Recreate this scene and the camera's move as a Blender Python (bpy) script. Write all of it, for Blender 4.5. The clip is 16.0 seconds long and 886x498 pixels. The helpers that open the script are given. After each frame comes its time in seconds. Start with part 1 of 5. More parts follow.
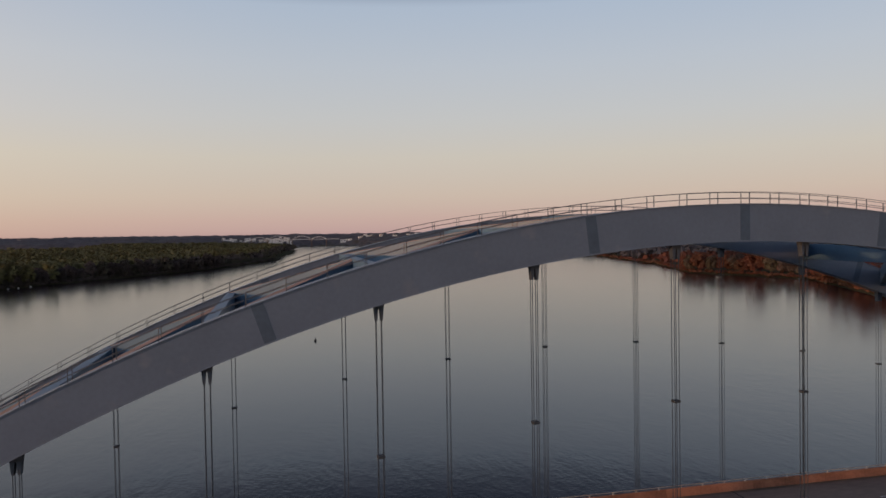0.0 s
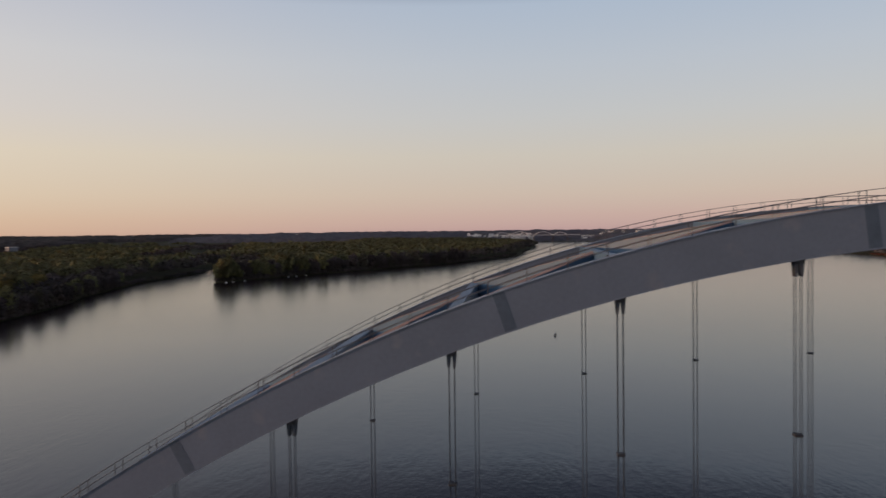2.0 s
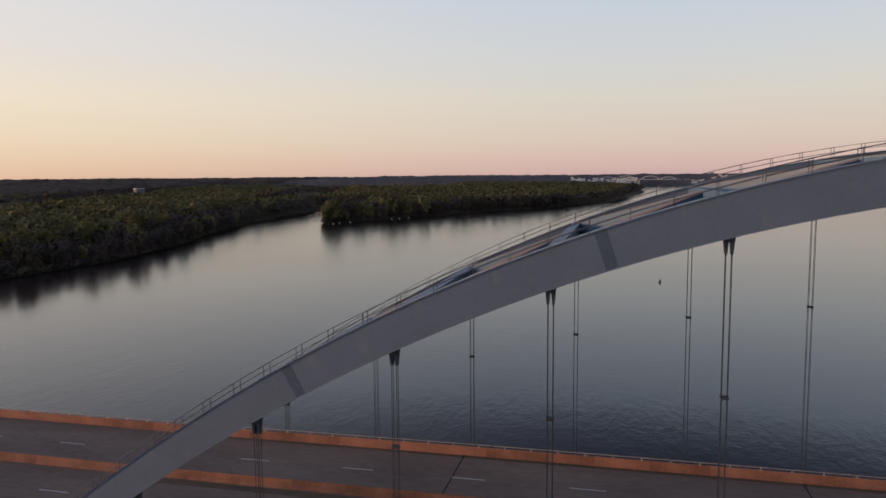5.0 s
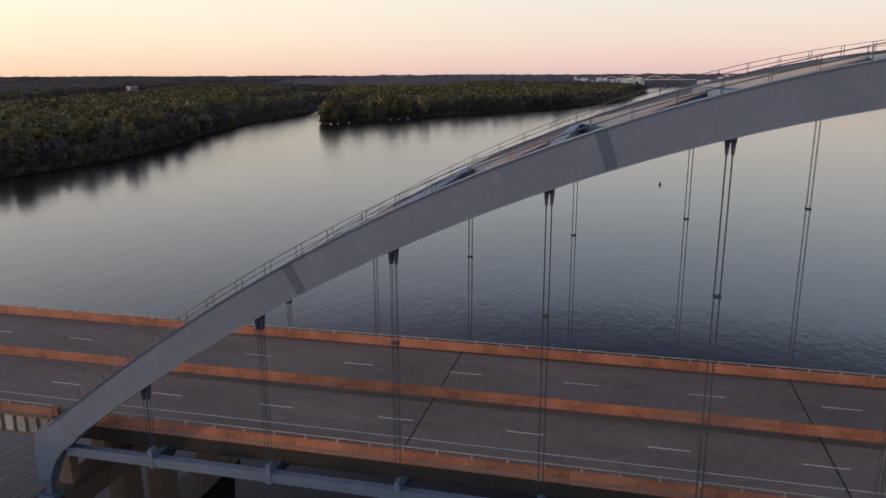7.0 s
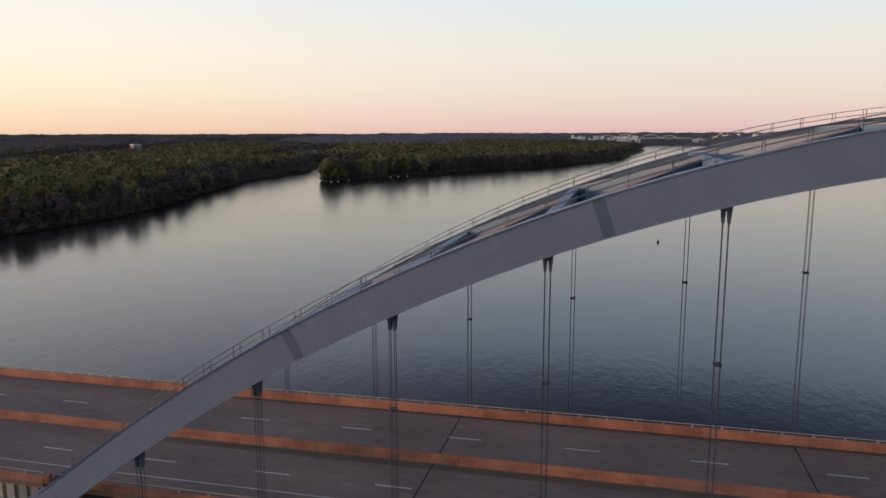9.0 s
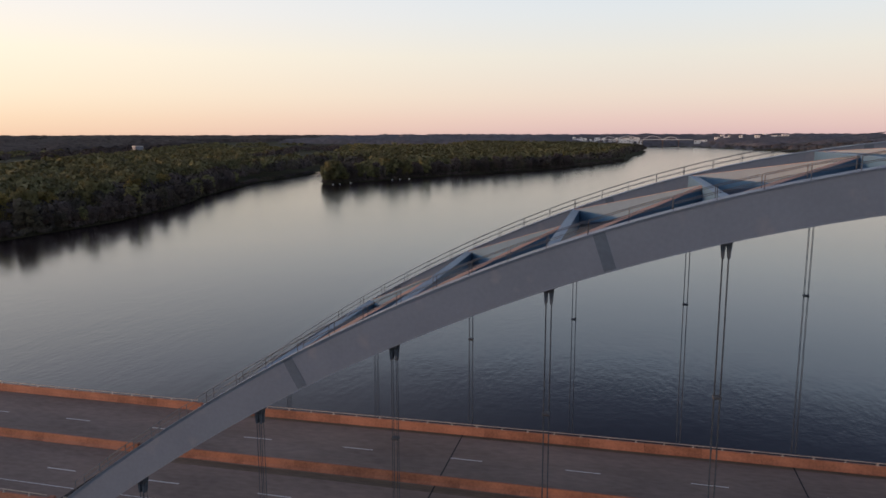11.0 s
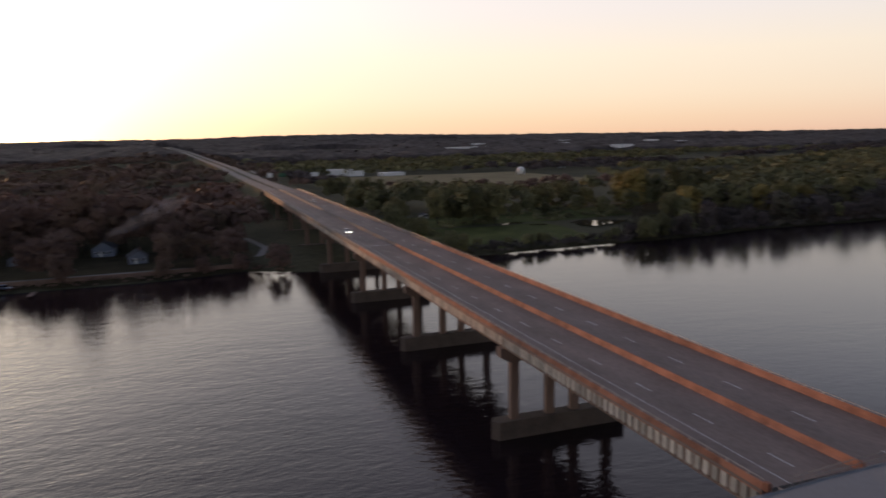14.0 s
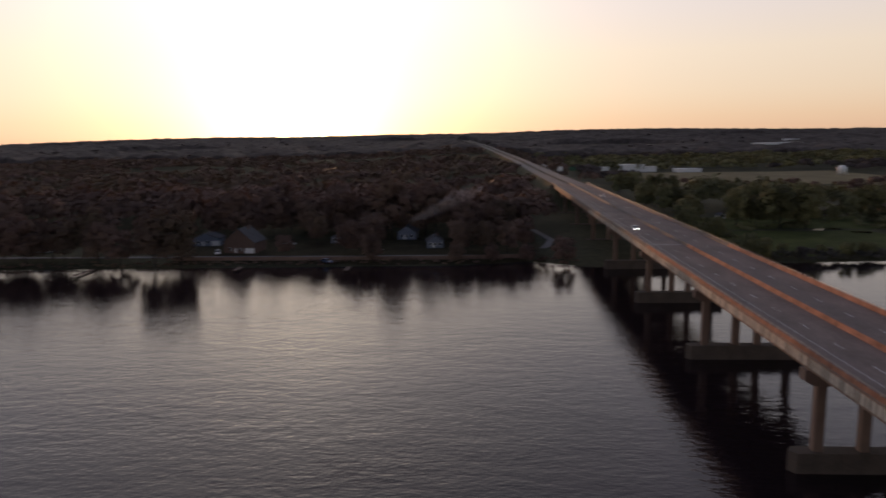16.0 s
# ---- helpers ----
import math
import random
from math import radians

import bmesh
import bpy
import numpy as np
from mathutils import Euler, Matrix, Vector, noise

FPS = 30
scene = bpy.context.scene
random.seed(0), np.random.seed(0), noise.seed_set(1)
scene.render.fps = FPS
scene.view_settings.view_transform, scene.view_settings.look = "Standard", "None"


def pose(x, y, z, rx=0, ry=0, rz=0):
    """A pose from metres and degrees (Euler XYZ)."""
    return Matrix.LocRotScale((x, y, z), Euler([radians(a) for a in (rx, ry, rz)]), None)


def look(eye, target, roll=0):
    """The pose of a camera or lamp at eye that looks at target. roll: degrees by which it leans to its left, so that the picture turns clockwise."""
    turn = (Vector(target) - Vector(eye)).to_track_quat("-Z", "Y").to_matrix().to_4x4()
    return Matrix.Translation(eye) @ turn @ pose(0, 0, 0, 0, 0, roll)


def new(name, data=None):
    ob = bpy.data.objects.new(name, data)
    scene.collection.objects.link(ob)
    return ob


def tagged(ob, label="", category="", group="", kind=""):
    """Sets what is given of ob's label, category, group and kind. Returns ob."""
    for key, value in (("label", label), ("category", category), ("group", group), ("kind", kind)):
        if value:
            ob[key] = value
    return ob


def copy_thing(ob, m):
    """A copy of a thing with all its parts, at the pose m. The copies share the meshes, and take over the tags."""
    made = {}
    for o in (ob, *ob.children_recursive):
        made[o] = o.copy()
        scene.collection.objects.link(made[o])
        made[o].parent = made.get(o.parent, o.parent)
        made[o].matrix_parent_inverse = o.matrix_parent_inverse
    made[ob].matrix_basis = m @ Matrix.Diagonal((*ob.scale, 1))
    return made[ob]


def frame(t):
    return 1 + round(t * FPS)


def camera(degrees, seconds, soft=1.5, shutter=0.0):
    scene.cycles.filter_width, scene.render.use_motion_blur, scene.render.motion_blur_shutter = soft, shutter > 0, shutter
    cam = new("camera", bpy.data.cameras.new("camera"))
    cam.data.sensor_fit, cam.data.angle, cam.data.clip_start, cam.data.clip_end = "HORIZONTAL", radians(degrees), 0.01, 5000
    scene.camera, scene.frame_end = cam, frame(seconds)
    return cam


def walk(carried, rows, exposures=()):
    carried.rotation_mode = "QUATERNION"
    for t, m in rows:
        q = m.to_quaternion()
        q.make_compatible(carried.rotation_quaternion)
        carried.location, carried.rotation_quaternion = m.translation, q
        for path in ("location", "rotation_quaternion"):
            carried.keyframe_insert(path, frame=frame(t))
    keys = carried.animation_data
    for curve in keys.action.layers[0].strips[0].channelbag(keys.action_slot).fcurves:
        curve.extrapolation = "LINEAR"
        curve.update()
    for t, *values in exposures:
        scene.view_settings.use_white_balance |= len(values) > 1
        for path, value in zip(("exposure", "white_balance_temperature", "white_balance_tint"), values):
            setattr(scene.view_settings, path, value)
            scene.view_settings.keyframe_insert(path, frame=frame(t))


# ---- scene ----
cam = camera(63.7, 16.0, soft=1.6, shutter=0.4)
# seconds, eye, a point twenty metres ahead, roll in degrees
PATH = [
    (0, (55.769, -49.363, 32.368), (60.29, -29.89, 31.91), -0.92),
    (0.5, (55.804, -49.322, 32.308), (59.89, -29.75, 31.83), -0.94),
    (1, (55.787, -49.300, 32.243), (58.52, -29.49, 31.75), -0.82),
    (1.5, (55.793, -49.206, 32.144), (55.34, -29.22, 31.66), -0.84),
    (2, (55.810, -49.104, 32.030), (53.68, -29.22, 31.55), -0.72),
    (2.5, (55.853, -49.020, 31.929), (51.60, -29.48, 31.46), -0.83),
    (3, (55.869, -49.014, 31.870), (50.93, -29.64, 31.40), -0.85),
    (3.5, (55.847, -49.061, 31.785), (50.91, -29.68, 31.31), -0.73),
    (4, (55.895, -49.177, 31.648), (50.97, -29.81, 30.96), -0.70),
    (4.2, (55.912, -49.243, 31.603), (50.99, -29.92, 30.00), -0.63),
    (4.7, (55.911, -49.283, 31.544), (51.00, -30.01, 29.42), -0.53),
    (5.9, (55.907, -49.378, 31.404), (50.98, -30.05, 29.97), -0.28),
    (6.3, (55.905, -49.410, 31.357), (50.98, -30.09, 29.71), -0.19),
    (6.5, (55.941, -49.418, 31.339), (51.04, -30.23, 28.53), -0.11),
    (7, (55.995, -49.342, 31.377), (51.19, -30.51, 26.66), -0.25),
    (7.5, (56.001, -49.282, 31.420), (51.15, -30.26, 27.57), -0.24),
    (8, (55.997, -49.356, 31.457), (51.13, -30.23, 28.24), -0.23),
    (8.5, (55.986, -49.305, 31.666), (51.13, -30.17, 28.45), -0.23),
    (9, (55.990, -49.342, 32.132), (51.14, -30.20, 28.95), -0.17),
    (11.5, (55.966, -49.346, 34.631), (51.04, -30.22, 31.48), -0.11),
    (12, (55.839, -49.387, 34.676), (48.13, -31.21, 31.49), -0.39),
    (12.5, (55.740, -49.319, 34.631), (44.45, -33.12, 31.46), -0.54),
    (13, (55.683, -49.121, 34.567), (41.29, -35.59, 31.42), -0.69),
    (13.5, (55.430, -48.889, 34.532), (38.58, -38.59, 31.40), -0.87),
    (14, (55.081, -48.704, 34.430), (36.47, -42.07, 31.31), -0.96),
    (14.5, (54.769, -48.462, 34.310), (35.52, -44.02, 31.19), -0.84),
    (15, (54.402, -48.355, 34.196), (35.15, -43.95, 31.06), -0.73),
    (15.5, (53.817, -48.480, 34.143), (34.19, -46.29, 31.00), -0.91),
    (16, (53.337, -48.444, 34.109), (33.62, -49.57, 30.96), -0.83),
]
EXPOSURES = [(0.0, -0.27, 6750, 12), (4.0, -0.22, 6750, 12), (5.2, 0.05, 6600, 11), (6.3, 0.42, 6500, 10), (6.5, 0.3, 6500, 10), (6.8, 0.33, 6500, 10), (7.5, 0.38, 6500, 10), (9.2, 0.28, 6500, 10), (11.3, 0.28, 6500, 10), (12.5, 0.25, 6500, 11), (13.5, 0.2, 6600, 13), (15.0, -0.02, 6700, 16), (16.0, -0.2, 6750, 17)]
walk(cam, [(r[0], look(*r[1:])) for r in PATH], EXPOSURES)

# ---------------------------------------------------------------- light
SUN_YAW = 104.6      # from +y towards -x
SUN_HIGH = 1.7
world = bpy.data.worlds.new("dusk")
scene.world = world
world.use_nodes = True
wn = world.node_tree.nodes
sky = wn.new("ShaderNodeTexSky")
sky.sky_type = "NISHITA"
sky.sun_disc = False
sky.sun_elevation = radians(SUN_HIGH)
sky.sun_rotation = radians(-SUN_YAW)
sky.air_density, sky.dust_density, sky.ozone_density = 1.0, 0.5, 4.0

def srgb(r, g, b):
    return tuple((c / 12.92 if c <= 0.04045 else ((c + 0.055) / 1.055) ** 2.4) for c in (r / 255, g / 255, b / 255))


def sky_nodes():
    """Clear dusk: pale blue overhead, a pink band low down away from the sun, peach towards it, and the glow round the sun."""
    l = world.node_tree.links

    def node(kind, op=None, *values):
        n = wn.new(kind)
        if op:
            n.operation = op
        for i, v in enumerate(values):
            if hasattr(v, "is_output"):
                l.new(v, n.inputs[i])
            elif v is not None:
                n.inputs[i].default_value = v
        return n

    way = node("ShaderNodeVectorMath", "NORMALIZE", node("ShaderNodeTexCoord").outputs["Generated"]).outputs[0]
    xyz = node("ShaderNodeSeparateXYZ", None, way)
    up = node("ShaderNodeMath", "MAXIMUM", xyz.outputs["Z"], 0.0).outputs[0]
    fac = node("ShaderNodeMath", "POWER", up, 0.5).outputs[0]

    def ramp(stops):
        r = wn.new("ShaderNodeValToRGB")
        l.new(fac, r.inputs["Fac"])
        e = r.color_ramp.elements
        while len(e) < len(stops):
            e.new(0.5)
        for s, (degrees, colour) in zip(e, stops):
            s.position = math.sin(radians(degrees)) ** 0.5
            s.color = (*srgb(*colour), 1)
        return r.outputs["Color"]

    away = ramp([(0, (195, 163, 165)), (1.2, (210, 183, 176)), (3, (215, 198, 185)), (6, (215, 208, 196)), (9, (207, 209, 208)), (13, (197, 206, 215)), (17.5, (183, 199, 217)), (19.2, (128, 140, 161)), (21.6, (90, 101, 123)), (27, (51, 61, 82)), (36, (46, 58, 84)), (90, (50, 63, 92))])
    warm = ramp([(0, (223, 184, 153)), (1.2, (231, 202, 170)), (3, (236, 215, 187)), (6, (240, 224, 199)), (9, (232, 222, 212)), (13, (226, 222, 218)), (18, (206, 206, 214)), (30, (188, 187, 202)), (55, (126, 134, 160)), (90, (56, 76, 114))])
    flat = node("ShaderNodeVectorMath", "NORMALIZE", node("ShaderNodeVectorMath", "MULTIPLY", way, (1, 1, 0)).outputs[0]).outputs[0]
    a = radians(SUN_YAW)
    turn = node("ShaderNodeVectorMath", "DOT_PRODUCT", flat, (-math.sin(a), math.cos(a), 0)).outputs["Value"]
    mr = wn.new("ShaderNodeMapRange")
    mr.interpolation_type = "SMOOTHSTEP"
    l.new(turn, mr.inputs["Value"])
    mr.inputs["From Min"].default_value, mr.inputs["From Max"].default_value = -0.35, 0.85
    mix = wn.new("ShaderNodeMix")
    mix.data_type = "RGBA"
    l.new(mr.outputs[0], mix.inputs["Factor"])
    l.new(away, mix.inputs["A"])
    l.new(warm, mix.inputs["B"])
    near = node("ShaderNodeVectorMath", "DOT_PRODUCT", way, (-math.sin(a), math.cos(a), 0.012)).outputs["Value"]
    angle = node("ShaderNodeMath", "ARCCOSINE", node("ShaderNodeMath", "MINIMUM", near, 0.99999).outputs[0]).outputs[0]
    total = mix.outputs["Result"]
    lift = node("ShaderNodeVectorMath", "DOT_PRODUCT", way, (-math.sin(a) * 0.956, math.cos(a) * 0.956, 0.292)).outputs["Value"]
    over = node("ShaderNodeMath", "ARCCOSINE", node("ShaderNodeMath", "MINIMUM", lift, 0.99999).outputs[0]).outputs[0]
    for ang, wide, power, tint in ((angle, 9.0, 1.45, (1.0, 0.70, 0.30)), (angle, 3.2, 6.0, (1.0, 0.76, 0.38)), (over, 11.0, 1.1, (1.0, 0.93, 0.80))):
        e = node("ShaderNodeMath", "EXPONENT", node("ShaderNodeMath", "MULTIPLY", ang, -1 / radians(wide)).outputs[0]).outputs[0]
        col = node("ShaderNodeVectorMath", "SCALE", tuple(c * power for c in tint))
        l.new(e, col.inputs["Scale"])
        total = node("ShaderNodeVectorMath", "ADD", total, col.outputs[0]).outputs[0]
    part_sky = node("ShaderNodeVectorMath", "SCALE", sky.outputs[0])
    part_sky.inputs["Scale"].default_value = 0.05
    total = node("ShaderNodeVectorMath", "ADD", total, part_sky.outputs[0]).outputs[0]
    l.new(total, wn["Background"].inputs["Color"])
    wn["Background"].inputs["Strength"].default_value = 1.0


sky_nodes()
sun = new("sun", bpy.data.lights.new("sun", "SUN"))
sun.data.energy, sun.data.angle, sun.data.color = 2.0, radians(0.6), (1.0, 0.5, 0.24)
a = radians(SUN_YAW)
to_sun = Vector((-math.sin(a), math.cos(a), math.tan(radians(SUN_HIGH)))).normalized()
sun.matrix_world = look((0, 0, 200), Vector((0, 0, 200)) - to_sun)


# ---------------------------------------------------------------- materials
def mat(name, colour, rough=0.7, metal=0.0, vary=0.25, scale=1.0, fine=12.0, bump=0.0, second=None, spec=0.5, piece=0.0, stretch=(1, 1, 1)):
    """A surface with variation at two scales (metres: 1/scale and 1/fine) and a little relief."""
    m = bpy.data.materials.new(name)
    m.use_nodes = True
    n, l = m.node_tree.nodes, m.node_tree.links
    b = n["Principled BSDF"]
    b.inputs["Roughness"].default_value, b.inputs["Metallic"].default_value = rough, metal
    b.inputs["Specular IOR Level"].default_value = spec
    tc = n.new("ShaderNodeTexCoord")
    mp = n.new("ShaderNodeMapping")
    mp.inputs["Scale"].default_value = stretch
    l.new(tc.outputs["Object"], mp.inputs["Vector"])
    big, small = n.new("ShaderNodeTexNoise"), n.new("ShaderNodeTexNoise")
    for t, s, d in ((big, scale, 5), (small, fine, 3)):
        t.inputs["Scale"].default_value, t.inputs["Detail"].default_value = s, d
        l.new(mp.outputs["Vector"], t.inputs["Vector"])
    ramp = n.new("ShaderNodeValToRGB")
    dark = tuple(c * (1 - vary) for c in colour)
    light = second or tuple(min(1, c * (1 + vary)) for c in colour)
    ramp.color_ramp.elements[0].position, ramp.color_ramp.elements[1].position = 0.32, 0.68
    ramp.color_ramp.elements[0].color, ramp.color_ramp.elements[1].color = (*dark, 1), (*light, 1)
    mix = n.new("ShaderNodeMath")
    mix.operation = "MULTIPLY_ADD"
    l.new(small.outputs["Fac"], mix.inputs[0])
    mix.inputs[1].default_value = 0.4
    half = n.new("ShaderNodeMath")
    half.operation = "MULTIPLY"
    half.inputs[1].default_value = 0.6
    l.new(big.outputs["Fac"], half.inputs[0])
    l.new(half.outputs[0], mix.inputs[2])
    value = mix.outputs[0]
    if piece:
        info = n.new("ShaderNodeObjectInfo")
        add = n.new("ShaderNodeMath")
        add.operation = "MULTIPLY_ADD"
        l.new(info.outputs["Random"], add.inputs[0])
        add.inputs[1].default_value = piece
        sub = n.new("ShaderNodeMath")
        sub.operation = "SUBTRACT"
        l.new(value, sub.inputs[0])
        sub.inputs[1].default_value = piece / 2
        l.new(sub.outputs[0], add.inputs[2])
        value = add.outputs[0]
    l.new(value, ramp.inputs["Fac"])
    l.new(ramp.outputs["Color"], b.inputs["Base Color"])
    if bump:
        bp = n.new("ShaderNodeBump")
        bp.inputs["Strength"].default_value, bp.inputs["Distance"].default_value = 0.6, bump
        l.new(mix.outputs[0], bp.inputs["Height"])
        l.new(bp.outputs["Normal"], b.inputs["Normal"])
    return m


STEEL = mat("painted_steel", (0.138, 0.186, 0.264), 0.45, 0.0, 0.10, 0.25, 3.0)


def dull_spots(m, lighter):
    """Scattered rubbed or touched-up places in a coat of paint."""
    n, l = m.node_tree.nodes, m.node_tree.links
    b = n["Principled BSDF"]
    base = b.inputs["Base Color"].links[0].from_socket
    tc, spots, ramp, mix = n.new("ShaderNodeTexCoord"), n.new("ShaderNodeTexNoise"), n.new("ShaderNodeValToRGB"), n.new("ShaderNodeMix")
    spots.inputs["Scale"].default_value, spots.inputs["Detail"].default_value = 0.45, 4
    l.new(tc.outputs["Object"], spots.inputs["Vector"])
    ramp.color_ramp.elements[0].position, ramp.color_ramp.elements[1].position = 0.60, 0.74
    l.new(spots.outputs["Fac"], ramp.inputs["Fac"])
    mix.data_type = "RGBA"
    l.new(ramp.outputs["Color"], mix.inputs["Factor"])
    l.new(base, mix.inputs["A"])
    mix.inputs["B"].default_value = (*lighter, 1)
    l.new(mix.outputs["Result"], b.inputs["Base Color"])


dull_spots(STEEL, (0.185, 0.220, 0.285))
BRACE = mat("brace_paint", (0.075, 0.160, 0.265), 0.45, 0.0, 0.12, 0.25, 3.0)
STEEL_DARK = mat("splice_paint_and_shade", (0.075, 0.116, 0.175), 0.5, 0.0, 0.15, 0.5, 4.0)
# pinkish tan stands in for warm skylight on top of the bracing
TOP_GLOW = mat("lit_top_plate", (0.36, 0.265, 0.230), 0.85, 0.0, 0.18, 0.4, 5.0, spec=0.2)
RAIL = mat("rail_steel", (0.095, 0.110, 0.130), 0.5, 0.1, 0.2, 2.0, 20.0)
CABLE = mat("galvanised_rope", (0.045, 0.062, 0.084), 0.75, 0.0, 0.2, 2.0, 30.0, spec=0.1)
SOCKET = mat("socket_steel", (0.075, 0.095, 0.125), 0.7, 0.0, 0.3, 2.0, 12.0, spec=0.15)
GUSSET = mat("dark_gusset", (0.05, 0.06, 0.075), 0.6, 0.2, 0.3, 2.0, 12.0)
PARAPET = mat("weathered_parapet", (0.300, 0.132, 0.084), 0.9, 0.0, 0.36, 0.45, 4.0, 0.01, piece=0.2)
ASPHALT = mat("deck_asphalt", (0.215, 0.170, 0.148), 0.85, 0.0, 0.26, 0.16, 1.8, 0.004, stretch=(0.45, 1.1, 1), spec=0.12)
# darker, browner concrete than the columns, for footings and main piers
FOOTING = mat("dark_concrete", (0.100, 0.074, 0.058), 0.85, 0.0, 0.3, 0.3, 3.0, 0.02)
GRIME = mat("gutter_grime", (0.125, 0.098, 0.072), 0.9, 0.0, 0.4, 0.3, 3.0, stretch=(0.3, 1.5, 1))
JOINT_AND_SHADE = mat("joint_rubber_and_shade", (0.02, 0.02, 0.02), 0.9, 0.0, 0.3, 2.0, 8.0)
PAINT = mat("lane_paint", (0.62, 0.62, 0.60), 0.7, 0.0, 0.3, 0.8, 6.0)
CONCRETE = mat("pier_concrete", (0.205, 0.132, 0.098), 0.9, 0.0, 0.25, 0.25, 3.0, 0.02)
OLD_PARAPET = mat("bare_parapet", (0.120, 0.104, 0.100), 0.88, 0.0, 0.3, 0.35, 4.0, 0.01, piece=0.2)
PALE_JOINT = mat("pale_joint", (0.34, 0.33, 0.32), 0.85, 0.0, 0.3, 0.8, 6.0)
GALVANISED = mat("weathered_rail", (0.36, 0.31, 0.27), 0.55, 0.0, 0.2, 1.0, 10.0)
GIRDER = mat("girder_panel", (0.50, 0.45, 0.39), 0.8, 0.0, 0.3, 0.4, 4.0, 0.01, piece=0.45)
SOIL = mat("meadow_soil", (0.066, 0.066, 0.040), 0.95, 0.0, 0.4, 0.02, 0.3, 0.3, second=(0.110, 0.102, 0.060), spec=0.05)
BARK = mat("bark", (0.05, 0.04, 0.032), 0.95, 0.0, 0.3, 1.0, 8.0)
ROOF = mat("roof_shingle", (0.07, 0.07, 0.075), 0.9, 0.0, 0.3, 0.6, 6.0)
SIDING = mat("house_siding", (0.20, 0.22, 0.27), 0.8, 0.0, 0.1, 0.5, 6.0)
WHITE = mat("white_cladding", (0.80, 0.79, 0.77), 0.6, 0.0, 0.08, 0.2, 3.0)
FIELD = mat("stubble_field", (0.22, 0.18, 0.10), 0.95, 0.0, 0.25, 0.03, 0.4, 0.1, spec=0.05)
ROADWAY = mat("country_road", (0.19, 0.175, 0.165), 0.9, 0.0, 0.15, 0.05, 1.0, spec=0.2)


def leaf_material(name, colour, second, gold, even=0.5):
    """Foliage: each clump its own shade, and patches of another tint across the woods."""
    m = bpy.data.materials.new(name)
    m.use_nodes = True
    n, l = m.node_tree.nodes, m.node_tree.links
    b = n["Principled BSDF"]
    b.inputs["Roughness"].default_value, b.inputs["Specular IOR Level"].default_value = 0.8, 0.15
    geo, tc, info = n.new("ShaderNodeNewGeometry"), n.new("ShaderNodeTexCoord"), n.new("ShaderNodeObjectInfo")
    t = n.new("ShaderNodeTexNoise")
    t.inputs["Scale"].default_value, t.inputs["Detail"].default_value = 0.022, 3
    l.new(geo.outputs["Position"], t.inputs["Vector"])
    one, two = n.new("ShaderNodeMix"), n.new("ShaderNodeMix")
    one.data_type = two.data_type = "RGBA"
    one.inputs["A"].default_value, one.inputs["B"].default_value = (*colour, 1), (*second, 1)
    l.new(geo.outputs["Random Per Island"], one.inputs["Factor"])
    k = n.new("ShaderNodeMath")
    k.operation = "MULTIPLY_ADD"
    l.new(info.outputs["Random"], k.inputs[0])
    k.inputs[1].default_value = 0.25
    l.new(t.outputs["Fac"], k.inputs[2])
    ramp = n.new("ShaderNodeValToRGB")
    ramp.color_ramp.elements[0].position, ramp.color_ramp.elements[1].position = 0.62, 0.92
    l.new(k.outputs[0], ramp.inputs["Fac"])
    l.new(ramp.outputs["Color"], two.inputs["Factor"])
    l.new(one.outputs["Result"], two.inputs["A"])
    two.inputs["B"].default_value = (*gold, 1)
    crown = n.new("ShaderNodeTexVoronoi")
    crown.inputs["Scale"].default_value = 0.075
    flat = n.new("ShaderNodeVectorMath")
    flat.operation = "MULTIPLY"
    flat.inputs[1].default_value = (1, 1, 0)
    l.new(geo.outputs["Position"], flat.inputs[0])
    l.new(flat.outputs[0], crown.inputs["Vector"])
    cell = n.new("ShaderNodeSeparateColor")
    l.new(crown.outputs["Color"], cell.inputs[0])
    span = n.new("ShaderNodeMapRange")
    l.new(cell.outputs[0], span.inputs["Value"])
    span.inputs["To Min"].default_value, span.inputs["To Max"].default_value = even, 2 - even
    tone = n.new("ShaderNodeVectorMath")
    tone.operation = "SCALE"
    l.new(two.outputs["Result"], tone.inputs[0])
    l.new(span.outputs[0], tone.inputs["Scale"])
    l.new(tone.outputs[0], b.inputs["Base Color"])
    thin, both = n.new("ShaderNodeBsdfTranslucent"), n.new("ShaderNodeMixShader")
    l.new(tone.outputs[0], thin.inputs["Color"])
    both.inputs["Fac"].default_value = 0.12
    l.new(b.outputs[0], both.inputs[1])
    l.new(thin.outputs[0], both.inputs[2])
    l.new(both.outputs[0], n["Material Output"].inputs["Surface"])
    return m


LEAF = leaf_material("leaf_green", (0.150, 0.142, 0.068), (0.176, 0.166, 0.080), (0.220, 0.188, 0.078), 0.6)
LEAF_BARE = leaf_material("leaf_sparse", (0.096, 0.077, 0.070), (0.116, 0.094, 0.085), (0.108, 0.100, 0.060), 0.7)
# yard ground darkened in colour for the shade of the trees round it
YARD = mat("shaded_yard", (0.055, 0.046, 0.026), 0.95, 0.0, 0.4, 0.08, 0.8, 0.05, second=(0.085, 0.070, 0.038), spec=0.05)
GRASS = mat("meadow_grass", (0.070, 0.088, 0.028), 0.95, 0.0, 0.4, 0.08, 0.8, 0.05, second=(0.115, 0.125, 0.040), spec=0.05)
# pale grey leaf colour of the far woods has distance haze put into it
LEAF_HAZE = leaf_material("leaf_hazed", (0.125, 0.118, 0.128), (0.142, 0.134, 0.142), (0.125, 0.122, 0.110), 0.8)
